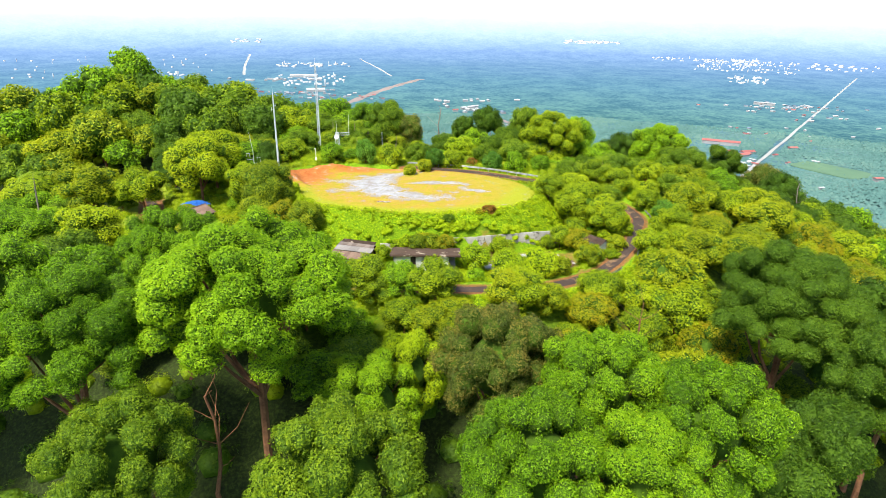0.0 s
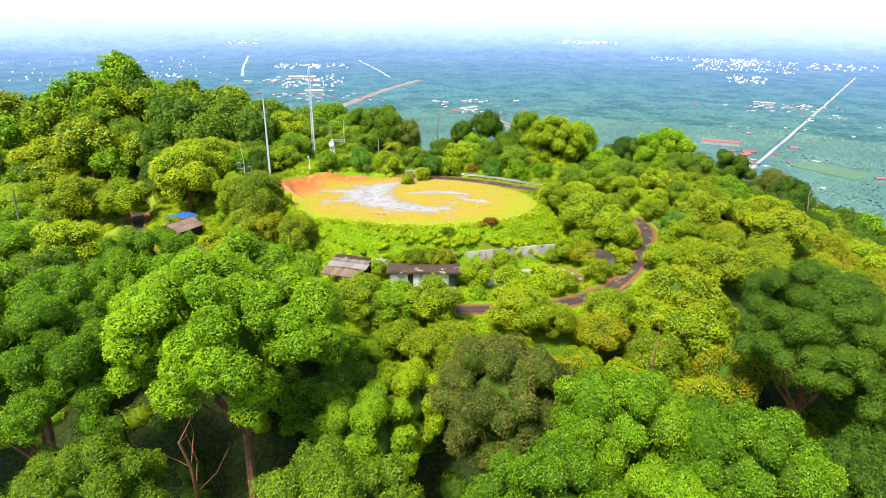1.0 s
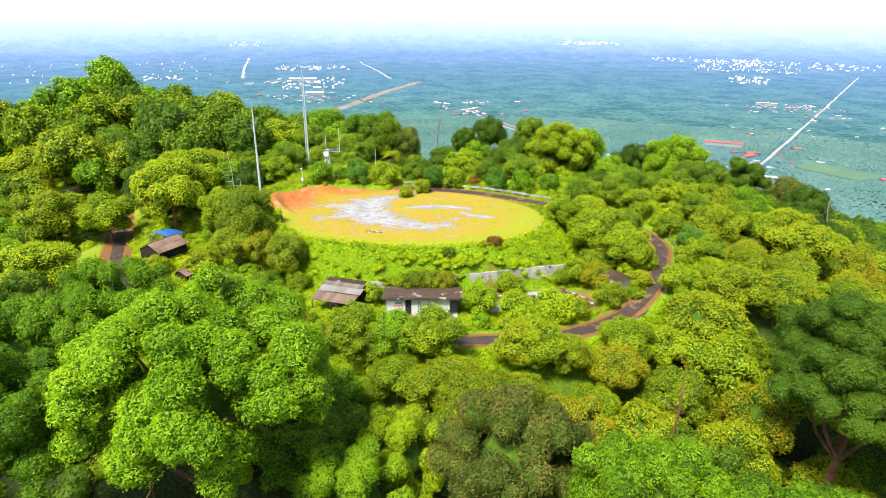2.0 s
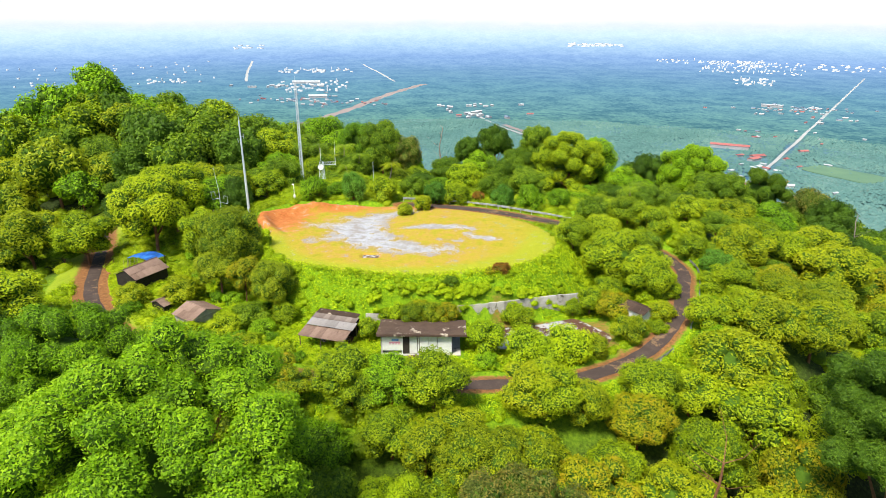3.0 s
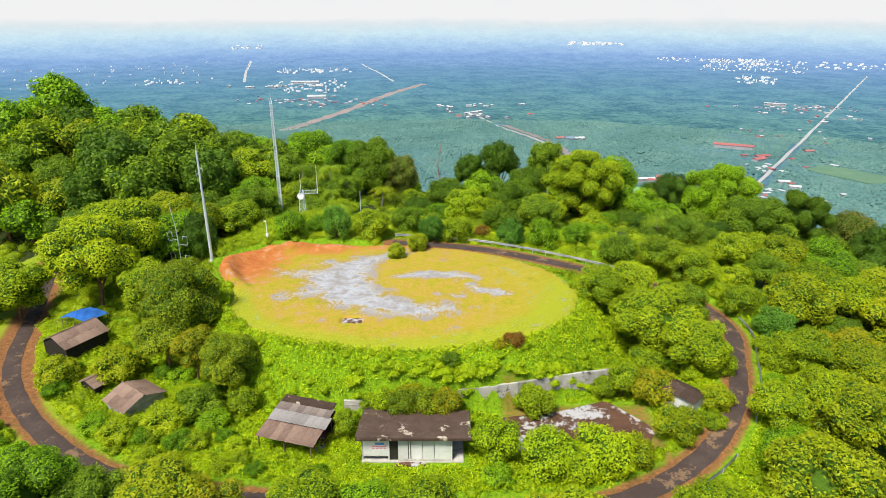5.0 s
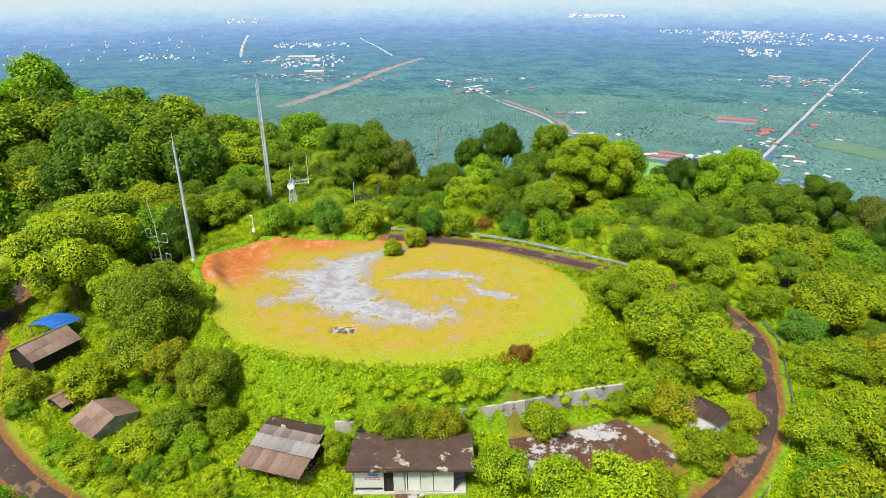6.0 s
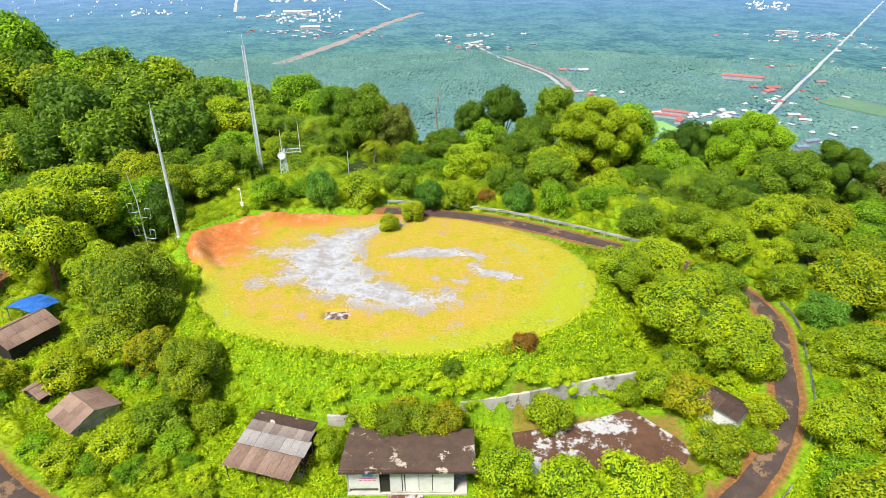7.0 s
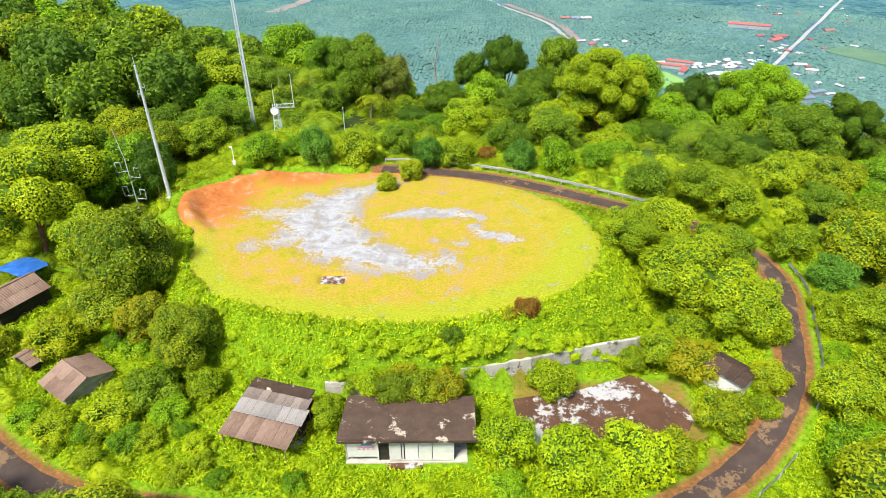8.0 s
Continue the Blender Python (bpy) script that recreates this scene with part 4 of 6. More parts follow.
def wooded(x, y, r, zc, leaf, form):
    """A tree of the far woods, joined with its like."""
    up = FORM_BASE[form]
    sz = r * rng_tree.uniform(0.9, 1.15)
    crown_me, trunk_me, _ = rng_tree.choice(FORMS[form])
    m = Matrix.Translation((x, y, zc)) @ pose(0, 0, 0, 0, 0, rng_tree.uniform(0, 360)) @ Matrix.Diagonal((r, r, sz, 1))
    WOODS.setdefault(leaf, []).append((crown_me, m))
    WOODS.setdefault("trunk", []).append((trunk_me, m))


def join_woods():
    for leaf, items in WOODS.items():
        cos, loops, starts, slots, nv, nl = [], [], [], [], 0, 0
        for me, m in items:
            co = np.empty(len(me.vertices) * 3, np.float32)
            me.vertices.foreach_get("co", co)
            mm = np.array(m)
            lo = np.empty(len(me.loops), np.int32)
            me.loops.foreach_get("vertex_index", lo)
            st = np.empty(len(me.polygons), np.int32)
            me.polygons.foreach_get("loop_start", st)
            sl = np.empty(len(me.polygons), np.int32)
            me.polygons.foreach_get("material_index", sl)
            slots.append(sl)
            cos.append(co.reshape(-1, 3) @ mm[:3, :3].T + mm[:3, 3])
            loops.append(lo + nv)
            starts.append(st + nl)
            nv, nl = nv + len(me.vertices), nl + len(lo)
        me = bpy.data.meshes.new("far_woods")
        me.vertices.add(nv)
        me.vertices.foreach_set("co", np.concatenate(cos).astype(np.float32).ravel())
        me.loops.add(nl)
        me.loops.foreach_set("vertex_index", np.concatenate(loops))
        me.polygons.add(sum(map(len, starts)))
        me.polygons.foreach_set("loop_start", np.concatenate(starts))
        me.update(calc_edges=True)
        me.polygons.foreach_set("material_index", np.concatenate(slots))
        if leaf == "trunk":
            tagged(link("far_trunks", me, BARK), "brown trunks of the far hillside woods", "tree trunks", kind="stuff")
        else:
            tagged(link("far_woods", me, LEAF[leaf]), WORDS[leaf] + " tree crowns of the far hillside woods", "woods", kind="stuff")
            me.materials.append(CROWN_SHADE)


def scatter():
    """The rest of the jungle: seeded trees wherever nothing else stands."""
    rng = random.Random(17)
    spots = list(PLACED)
    made = 0
    for _ in range(16000):
        if made >= 760:
            break
        x, y = rng.uniform(-190, 150), rng.uniform(-95, 190)
        er = math.hypot((x + 9) / 50, y / (31 if y < 0 else 37))
        if er < 1.12 or y < -44 or (y > 150 and x > -60) or math.hypot(x + 5, y) > 215:
            continue
        d, _hz = road_near(np.array([x]), np.array([y]))
        ridge = x < -45 and y > 45
        r = rng.uniform(5.0, 8.5) if ridge else rng.uniform(3.4, 6.2)
        if 30 < y < 60 and not ridge:
            r *= 0.75
        if d[0] < r * 0.9 + 1.5 or (x < -36 and y < 5 and d[0] < r * 0.8 + 6):
            continue
        if any((x - a) ** 2 + (y - b) ** 2 < ((0.48 if ridge else 0.54) * (r + c)) ** 2 for a, b, c in spots):
            continue
        spots.append((x, y, r))
        g = ground_at(x, y)
        if ridge:
            leaf = rng.choice(["mid", "dark", "mid", "green", "moss", "mid", "dark", "green", "dark", "bright"])
            form = "wood"
            zc = g + r * rng.uniform(0.9, 1.45)
        else:
            leaf = rng.choice(["bright", "green", "yellow", "mid", "mid", "golden", "green", "dark", "moss", "mid"]) if y < 40 else rng.choice(["mid", "bright", "green", "dark", "mid", "green", "moss"])
            if x > 20 and -44 < y < 28:
                leaf = rng.choice(["yellow", "bright", "golden", "yellow", "mid", "moss", "bright", "green"])
            elif x > 38 and y > 28:
                leaf = rng.choice(["mid", "dark", "dark", "mid", "green", "moss", "dark", "bright"])
            form = "tree"
            zc = g + r * rng.uniform(0.7, 1.15)
            if y > 40 and abs(x) < 40:
                zc = min(zc, -3.5)
        if ridge or y > 75 or math.hypot(x, y) > 105:
            wooded(x, y, r, zc, leaf, "wood")
        else:
            plant(x, y, r, zc, leaf, form, "in the hillside jungle")
        made += 1


scatter()
join_woods()


# ---- buildings ----
def main_hut():
    th = empty("hut", pose(-3.4, -18.2, -5.6), "low abandoned hut with mossy brown roof and white panels", "hut")
    w, d = 5.75, 3.0
    # roof falls to the back
    roof = bmesh.new()
    box(roof, -w, w, -d, d, -0.11, 0.11)
    tilt = pose(0, 0, 2.78, -9.5, 0, -1.0)
    bmesh.ops.transform(roof, matrix=tilt, verts=roof.verts)
    bmesh.ops.bevel(roof, geom=roof.edges[:], offset=0.03, segments=1, affect="EDGES")
    part("roof", roof, ROOF_DARK, th, "brown moss-stained flat roof with pale flakes")
    boxed("fascia", (-w, w, -d - 0.06, -d + 0.02, 3.05, 3.27), ROOF_DARK, th)
    boxed("back_wall", (-5.2, 5.0, 2.2, 2.4, 0, 2.3), CONCRETE, th)
    boxed("side_wall", (-5.3, -5.1, -2.3, 2.4, 0, 2.5), CONCRETE, th)
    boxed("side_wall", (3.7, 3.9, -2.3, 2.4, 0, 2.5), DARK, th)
    boxed("floor_slab", (-5.3, 5.0, -2.6, 2.4, -0.05, 0.16), CONCRETE, th)
    board = boxed("notice_board", (-5.1, -2.55, -2.42, -2.32, 0.7, 3.0), WHITE, th, "white notice panel with faded print")
    boxed("print_bar", (-3.9, -3.0, -2.44, -2.42, 2.1, 2.35), PRINT_BLUE, board, "blue print block")
    for k in range(4):
        boxed("print_bar", (-4.2 + 0.38 * k, -3.95 + 0.38 * k, -2.44, -2.42, 1.62, 1.72), PRINT_RED, board)
    boxed("print_bar", (-4.2, -2.8, -2.44, -2.42, 1.86, 1.96), PRINT_RED, board)
    # closed board, its near-black colour standing in for the shade inside
    boxed("doorway", (-2.5, -1.62, -2.3, -2.2, 0.1, 3.0), DARK, th, "near-black board painted as the shade in a doorway")
    for x0, x1 in ((-1.6, -0.6), (-0.28, 0.85), (0.89, 2.0), (2.06, 3.7)):
        p = boxed("door_panel", (x0, x1, -2.42, -2.34, 0.35, 3.0), WHITE, th, "white painted panel", bevel=0.012)
        if x1 - x0 < 1.3:
            boxed("handle", (x1 - 0.12, x1 - 0.07, -2.46, -2.42, 1.3, 1.5), STEEL, p)
    for x in (-2.55, -0.44, 3.78):
        boxed("post", (x - 0.07, x + 0.07, -2.46, -2.32, 0.1, 3.0), WHITE, th)
    boxed("sill", (-1.6, 3.7, -2.5, -2.3, 0.12, 0.33), CONCRETE, th)
    boxed("plinth", (-1.8, 1.2, -3.2, -2.62, -0.05, 0.14), SLAB, th, "damp concrete step")


main_hut()


def sheet_roof(parent, m, w, l, nx, rows, mat, gap=0.02, thick=0.03, name="roof_sheet"):
    """Overlapping fibre-cement sheets on a slope: each sheet is a part. Local x across, y up the slope."""
    sw, sl = w / nx, l / rows
    bm = bmesh.new()
    n = 9
    ups, downs = [], []
    for k in range(n):
        u = k / (n - 1)
        z = 0.012 * math.cos(u * math.pi * 8)
        ups.append([bm.verts.new((u * (sw - gap), v * (sl + 0.10), z + thick + (0.0 if v else 0.02))) for v in (0, 1)])
        downs.append([bm.verts.new((u * (sw - gap), v * (sl + 0.10), z + (0.0 if v else 0.02))) for v in (0, 1)])
    for k in range(n - 1):
        bm.faces.new((ups[k][0], ups[k + 1][0], ups[k + 1][1], ups[k][1]))
        bm.faces.new((downs[k][0], downs[k][1], downs[k + 1][1], downs[k + 1][0]))
        for v in (0, 1):
            q = (ups[k][v], ups[k + 1][v], downs[k + 1][v], downs[k][v])
            bm.faces.new(q if v else q[::-1])
    bm.faces.new((ups[0][0], ups[0][1], downs[0][1], downs[0][0]))
    bm.faces.new((ups[-1][0], downs[-1][0], downs[-1][1], ups[-1][1]))
    me = bpy.data.meshes.new(name)
    bm.to_mesh(me)
    bm.free()
    me.materials.append(mat)
    rng = random.Random(int(w * 100 + l * 10))
    for j in range(rows):
        for i in range(nx):
            ob = new(name, me)
            ob.parent = parent
            ob.matrix_local = m @ pose(i * sw, j * sl, 0.035 * j + rng.uniform(0, 0.015), rng.uniform(-0.4, 0.4), rng.uniform(-0.4, 0.4), rng.uniform(-0.5, 0.5))


def frame_of(a, b, c):
    """A frame with its origin at a, x towards b, y towards c across the slope."""
    a, b, c = Vector(a), Vector(b), Vector(c)
    x = (b - a).normalized()
    y = (c - a) - (c - a).project(x)
    y.normalize()
    z = x.cross(y)
    m = Matrix((x, y, z)).transposed().to_4x4()
    m.translation = a
    return m


def open_shed():
    g = -5.6
    th = empty("shed", pose(-15.8, -17.6, g, 0, 0, -16), "open-sided shed with a grey fibre-cement sheet roof", "shed")
    inv = th.matrix_world.inverted()
    lo, hi = -3.5, -2.5
    m = inv @ frame_of((-19.7, -19.2, lo), (-13.4, -21.1, lo), (-17.6, -13.4, hi))
    sheet_roof(th, m, 6.6, 2.35, 8, 1, SHEET_RUST)
    sheet_roof(th, m @ pose(0.15, 2.3, 0.16, 2.0), 6.7, 1.55, 8, 1, SHEET_PALE)
    sheet_roof(th, m @ pose(0.2, 3.8, 0.26, -2.0), 6.4, 1.25, 8, 1, SHEET)
    bm = bmesh.new()
    box(bm, 0.25, 6.3, 0, 1.2, -0.05, 0.05, m=m @ pose(0, 4.95, 0.24, -6))
    part("roof_slab", bm, ROOF_DARK, th, "dark moss-covered rear roof strip")
    for i in (0.15, 3.1, 6.1):
        for j in (0.3, 4.9):
            top = m @ Vector((i, j, -0.02))
            bm = bmesh.new()
            tube(bm, (top.x, top.y, -0.05), (top.x, top.y, top.z), 0.06, 0.06, 6)
            part("post", bm, TIMBER, th)
    for j in (0.25, 2.15, 4.8):
        bm = bmesh.new()
        box(bm, 0, 6.3, j - 0.05, j + 0.05, -0.16, -0.03, m=m)
        part("beam", bm, TIMBER, th)
    # near-black colour puts the shade under the roof into this wall
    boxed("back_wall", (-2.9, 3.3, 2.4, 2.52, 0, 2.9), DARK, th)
    boxed("floor_slab", (-3.0, 3.0, -1.2, 2.5, -0.1, 0.05), SLAB, th)


open_shed()


def gable_hut(name, x, y, turn, w, l, eave, rise, nx, label, mat, wall_mat=CONCRETE):
    """Small ridge-roofed hut: sheets on both slopes; the ridge runs along local x."""
    g = ground_at(x, y) - 0.15
    th = empty(name, pose(x, y, g, 0, 0, turn), label, "hut")
    a = math.degrees(math.atan2(rise, w / 2))
    s = math.hypot(w / 2, rise)
    bm = bmesh.new()
    box(bm, -l / 2 + 0.25, l / 2 - 0.25, -w / 2 + 0.3, w / 2 - 0.3, 0, eave)
    part("wall", bm, wall_mat, th)
    for sgn in (-1, 1):
        bm = bmesh.new()
        v = [bm.verts.new(p) for p in ((sgn * (l / 2 - 0.26), -w / 2 + 0.3, eave), (sgn * (l / 2 - 0.26), w / 2 - 0.3, eave), (sgn * (l / 2 - 0.26), 0, eave + rise * 0.9),
                                       (sgn * (l / 2 - 0.34), -w / 2 + 0.3, eave), (sgn * (l / 2 - 0.34), w / 2 - 0.3, eave), (sgn * (l / 2 - 0.34), 0, eave + rise * 0.9))]
        bm.faces.new(v[:3])
        bm.faces.new(v[5:2:-1])
        bm.faces.new((v[0], v[3], v[4], v[1]))
        bm.faces.new((v[1], v[4], v[5], v[2]))
        bm.faces.new((v[2], v[5], v[3], v[0]))
        part("gable", bm, wall_mat, th)
    sheet_roof(th, pose(-l / 2, -w / 2, eave - 0.02, a), l, s, nx, 2, mat)
    sheet_roof(th, pose(l / 2, w / 2, eave - 0.02, a, 0, 180), l, s, nx, 2, mat)
    bm = bmesh.new()
    tube(bm, (-l / 2, 0, eave + rise + 0.07), (l / 2, 0, eave + rise + 0.07), 0.09, 0.09, 7)
    part("ridge_cap", bm, mat, th)
    return th


gable_hut("hut", -35.8, -11.4, -35, 5.2, 4.6, 1.35, 0.95, 4, "small half-buried hut with a brown sheet gable roof", SHEET_RUST)
gable_hut("hut", -41.6, -7.6, 62, 3.2, 4.0, 1.3, 0.6, 4, "small lean hut with a stained sheet roof among bushes", SHEET_RUST, DARK)
gable_hut("hut", -49.2, 0.8, 62, 5.4, 6.2, 2.2, 1.2, 6, "timber hut with grey-brown sheet roof beside the lane", SHEET_RUST, DARK)
kiosk = gable_hut("kiosk", 26.4, -13.2, -52, 3.0, 4.0, 2.2, 0.55, 4, "small white kiosk with a dark brown sheet roof", ROOF_DARK, WHITE)


def tarp_lean_to():
    g = ground_at(-51, 5)
    th = empty("lean_to", pose(-50.6, 5.6, g, 0, 0, -18), "makeshift lean-to roofed with a bright blue tarpaulin", "shelter")
    bm = bmesh.new()
    n, k = 14, 10
    vs = [[bm.verts.new((-2.4 + 4.8 * i / (n - 1), -1.9 + 3.8 * j / (k - 1), 2.5 + 0.55 * math.sin(math.pi * i / (n - 1)) - 0.28 * (j / (k - 1) - 0.3) ** 2 * 3 + 0.06 * math.sin(i * 1.9) * math.cos(j * 1.3))) for j in range(k)] for i in range(n)]
    for i in range(n - 1):
        for j in range(k - 1):
            bm.faces.new((vs[i][j], vs[i + 1][j], vs[i + 1][j + 1], vs[i][j + 1]))
    bmesh.ops.solidify(bm, geom=bm.faces[:], thickness=0.02)
    part("tarpaulin", bm, TARP, th, "creased blue tarpaulin")
    for x in (-2.2, 2.2):
        for y in (-1.7, 0.0, 1.7):
            bm = bmesh.new()
            tube(bm, (x, y, -0.2), (x + 0.05, y, 2.45), 0.05, 0.045, 6)
            part("pole", bm, TIMBER, th)
    for k2 in range(6):
        bm = bmesh.new()
        tube(bm, (-3.2, -2.0 + 0.7 * k2, 0.0), (-2.9 + 0.1 * k2, -1.9 + 0.7 * k2, 2.1 + 0.12 * (k2 % 3)), 0.035, 0.03, 5)
        part("leaning_stick", bm, BARK_GREY, th)


tarp_lean_to()


def retaining_wall():
    """Concrete wall in cast bays along the foot of the bank."""
    th = empty("retaining_wall", pose(0, 0, 0), "stained grey concrete retaining wall below the green bank", "wall", kind="structure")
    pts = [Vector((-11.5, -13.3, 0)), Vector((-5, -13.2, 0)), Vector((1.2, -12.8, 0)), Vector((8, -11.4, 0)), Vector((14.5, -9.6, 0)), Vector((21.0, -8.1, 0))]
    for a, b in zip(pts[:-1], pts[1:]):
        bays = max(1, round((b - a).length / 2.4))
        d = (b - a) / bays
        ang = math.degrees(math.atan2(d.y, d.x))
        for k in range(bays):
            p = a + d * k
            low = -5.75
            top = (-2.25 if p.x > 1 else -3.3) - 0.05 * (k % 2)
            boxed("wall_panel", (0.012, d.length - 0.012, -0.16, 0.16, low, top), CONCRETE, th, m=pose(p.x, p.y, 0, 0, 0, ang), bevel=0.02)
            boxed("wall_course", (0.02, d.length - 0.02, -0.20, -0.155, low + 1.9, low + 1.98), CONCRETE, th, m=pose(p.x, p.y, 0, 0, 0, ang))


retaining_wall()


def old_slab():
    bm = bmesh.new()
    pts = [(6.2, -13.6), (13.0, -12.4), (18.5, -10.4), (22.8, -15.8), (21.5, -17.6), (14.0, -18.6), (6.6, -19.2)]
    top = [bm.verts.new((x, y, -5.42)) for x, y in pts]
    bot = [bm.verts.new((x, y, -5.8)) for x, y in pts]
    bm.faces.new(top)
    for k in range(len(pts)):
        j = (k + 1) % len(pts)
        bm.faces.new((top[k], bot[k], bot[j], top[j]))
    tagged(part("floor_slab", bm, SLAB), "wet brown concrete slab of a vanished building with pale patches", "slab", kind="structure")


old_slab()


def muddy_pit():
    """Old square pit in the turf, its floor half filled with pale rubble."""
    bm = bmesh.new()
    n = 9
    rng = random.Random(3)
    g = [[bm.verts.new((-13.05 + 2.5 * i / (n - 1), -3.7 + 1.6 * j / (n - 1), pad_z(-11.8, -2.9) - 0.26 + rng.uniform(-0.03, 0.05))) for j in range(n)] for i in range(n)]
    for i in range(n - 1):
        for j in range(n - 1):
            bm.faces.new((g[i][j], g[i + 1][j], g[i + 1][j + 1], g[i][j + 1]))
    tagged(part("pit_floor", bm, SLAB), "muddy brown floor of a square pit with pale rubble", "pit", kind="structure")


muddy_pit()


# ---- masts ----
def steel_mast():
    th = empty("mast", pose(-36.0, 16.4, ground_at(-36, 16.4) - 0.1), "tall slim grey steel pole mast beside the clearing", "mast")
    bm = bmesh.new()
    tube(bm, (0, 0, 0), (0, 0, 9.0), 0.24, 0.19, 12)
    part("lower_tube", bm, STEEL, th)
    bm = bmesh.new()
    tube(bm, (0, 0, 9.0), (0, 0, 17.2), 0.18, 0.12, 12)
    part("upper_tube", bm, STEEL, th)
    bm = bmesh.new()
    tube(bm, (0, 0, 17.2), (0, 0, 18.4), 0.035, 0.02, 6)
    part("aerial_rod", bm, STEEL, th)
    for z, s in ((14.6, 1), (13.8, -1)):
        bm = bmesh.new()
        tube(bm, (0, 0, z), (0.5 * s, 0, z), 0.03, 0.03, 6)
        tube(bm, (0.5 * s, 0, z - 0.4), (0.5 * s, 0, z + 0.5), 0.03, 0.03, 6)
        part("bracket", bm, STEEL, th)
    boxed("base_plate", (-0.45, 0.45, -0.45, 0.45, 0.0, 0.16), CONCRETE, th, bevel=0.02)


steel_mast()


def lattice(name, x, y, z0, z1, half, top_half, step, label, extra):
    th = empty(name, pose(x, y, z0), label, "mast")
    h = z1 - z0
    corners = [(math.cos(a) , math.sin(a)) for a in (radians(90), radians(210), radians(330))]
    n = int(h / step)
    for cx, cy in corners:
        bm = bmesh.new()
        tube(bm, (cx * half, cy * half, 0), (cx * top_half, cy * top_half, h), 0.085, 0.065, 6)
        part("leg", bm, STEEL, th)
    for k in range(n):
        f0, f1 = k / n, (k + 1) / n
        r0, r1 = half + (top_half - half) * f0, half + (top_half - half) * f1
        bm = bmesh.new()
        for i in range(3):
            a, b = corners[i], corners[(i + 1) % 3]
            tube(bm, (a[0] * r0, a[1] * r0, h * f0), (b[0] * r1, b[1] * r1, h * f1), 0.035, 0.035, 4)
            tube(bm, (a[0] * r0, a[1] * r0, h * f0), (b[0] * r0, b[1] * r0, h * f0), 0.03, 0.03, 4)
        part("brace", bm, STEEL, th)
    extra(th, h)
    return th


def rod_on_top(th, h):
    bm = bmesh.new()
    tube(bm, (0, 0, h), (0, 0, h + 1.6), 0.04, 0.02, 6)
    part("aerial_rod", bm, STEEL, th)


lattice("lattice_mast", -32.6, 45.5, ground_at(-32.6, 45.5) - 0.2, 22.0, 0.36, 0.22, 0.6, "very tall slender grey lattice mast behind the trees", rod_on_top)


def dish_and_arm(th, h):
    prof = [(0.0, 0.0), (0.2, 0.02), (0.42, 0.09), (0.6, 0.2)]
    bm = bmesh.new()
    rings = []
    for r, d in prof:
        rings.append([bm.verts.new((r * math.cos(a), -d, r * math.sin(a))) for a in np.linspace(0, 2 * math.pi, 24, endpoint=False)] if r else [bm.verts.new((0, 0, 0))])
    for k in range(24):
        bm.faces.new((rings[0][0], rings[1][k], rings[1][(k + 1) % 24]))
        for q in (1, 2):
            bm.faces.new((rings[q][k], rings[q + 1][k], rings[q + 1][(k + 1) % 24], rings[q][(k + 1) % 24]))
    bmesh.ops.transform(bm, matrix=pose(-0.15, -0.55, h - 1.0), verts=bm.verts)
    bmesh.ops.solidify(bm, geom=bm.faces[:], thickness=0.03)
    part("dish", bm, DISH, th, "round white microwave dish")
    bm = bmesh.new()
    for z in (-0.15, -0.75):
        tube(bm, (0, 0, h + z), (3.0, 0.2, h + z + 0.1), 0.045, 0.045, 5)
    for k in range(6):
        tube(bm, (0.5 * k, 0.03 * k, h - 0.75), (0.5 * k + 0.5, 0.03 * k, h - 0.1), 0.03, 0.03, 4)
    part("side_arm", bm, STEEL, th)
    for x, z in ((2.9, 4.6), (-0.2, 3.0)):
        bm = bmesh.new()
        tube(bm, (x, 0.2, h - 0.8), (x, 0.2, h + z), 0.045, 0.025, 6)
        part("whip_aerial", bm, DISH, th)


lattice("dish_tower", -27.0, 40.3, ground_at(-27, 40.3) - 0.2, 6.2, 0.75, 0.45, 0.9, "short lattice tower with a white dish and whip aerials", dish_and_arm)


def loop_aerial():
    """Rack of folded dipoles near the pole mast."""
    th = empty("aerial_rack", pose(-42.2, 19.5, ground_at(-42.2, 19.5)), "grey pipe rack with looped dipole aerials", "aerial")
    bm = bmesh.new()
    tube(bm, (0, 0, -0.2), (0, 0, 9.0), 0.10, 0.06, 8)
    part("post", bm, STEEL, th)
    bm = bmesh.new()
    tube(bm, (0, 0, 9.0), (-0.5, 0, 13.2), 0.05, 0.025, 6)
    part("whip_aerial", bm, STEEL, th)
    for z, s in ((3.4, 1), (3.9, -1), (6.6, 1), (7.4, -1)):
        bm = bmesh.new()
        pts = [(0, 0, z), (1.4 * s, 0, z - 0.2), (1.5 * s, 0, z + 1.2), (0.8 * s, 0, z + 1.25), (0.75 * s, 0, z + 0.4)]
        for a, b in zip(pts[:-1], pts[1:]):
            tube(bm, a, b, 0.045, 0.045, 6)
        part("dipole_loop", bm, STEEL, th)


loop_aerial()


def camera_pole():
    th = empty("instrument_post", pose(-29.3, 23.6, ground_at(-29.3, 23.6) + 0.4), "slim white post with a small box on the earth bank", "post")
    bm = bmesh.new()
    tube(bm, (0, 0, -0.4), (0, 0, 3.2), 0.06, 0.05, 8)
    part("post", bm, DISH, th)
    boxed("equipment_box", (-0.2, 0.2, -0.18, 0.18, 0.6, 1.15), DISH, th, bevel=0.03)
    boxed("lamp_head", (-0.32, 0.06, -0.08, 0.08, 3.1, 3.28), DISH, th, bevel=0.03)


camera_pole()


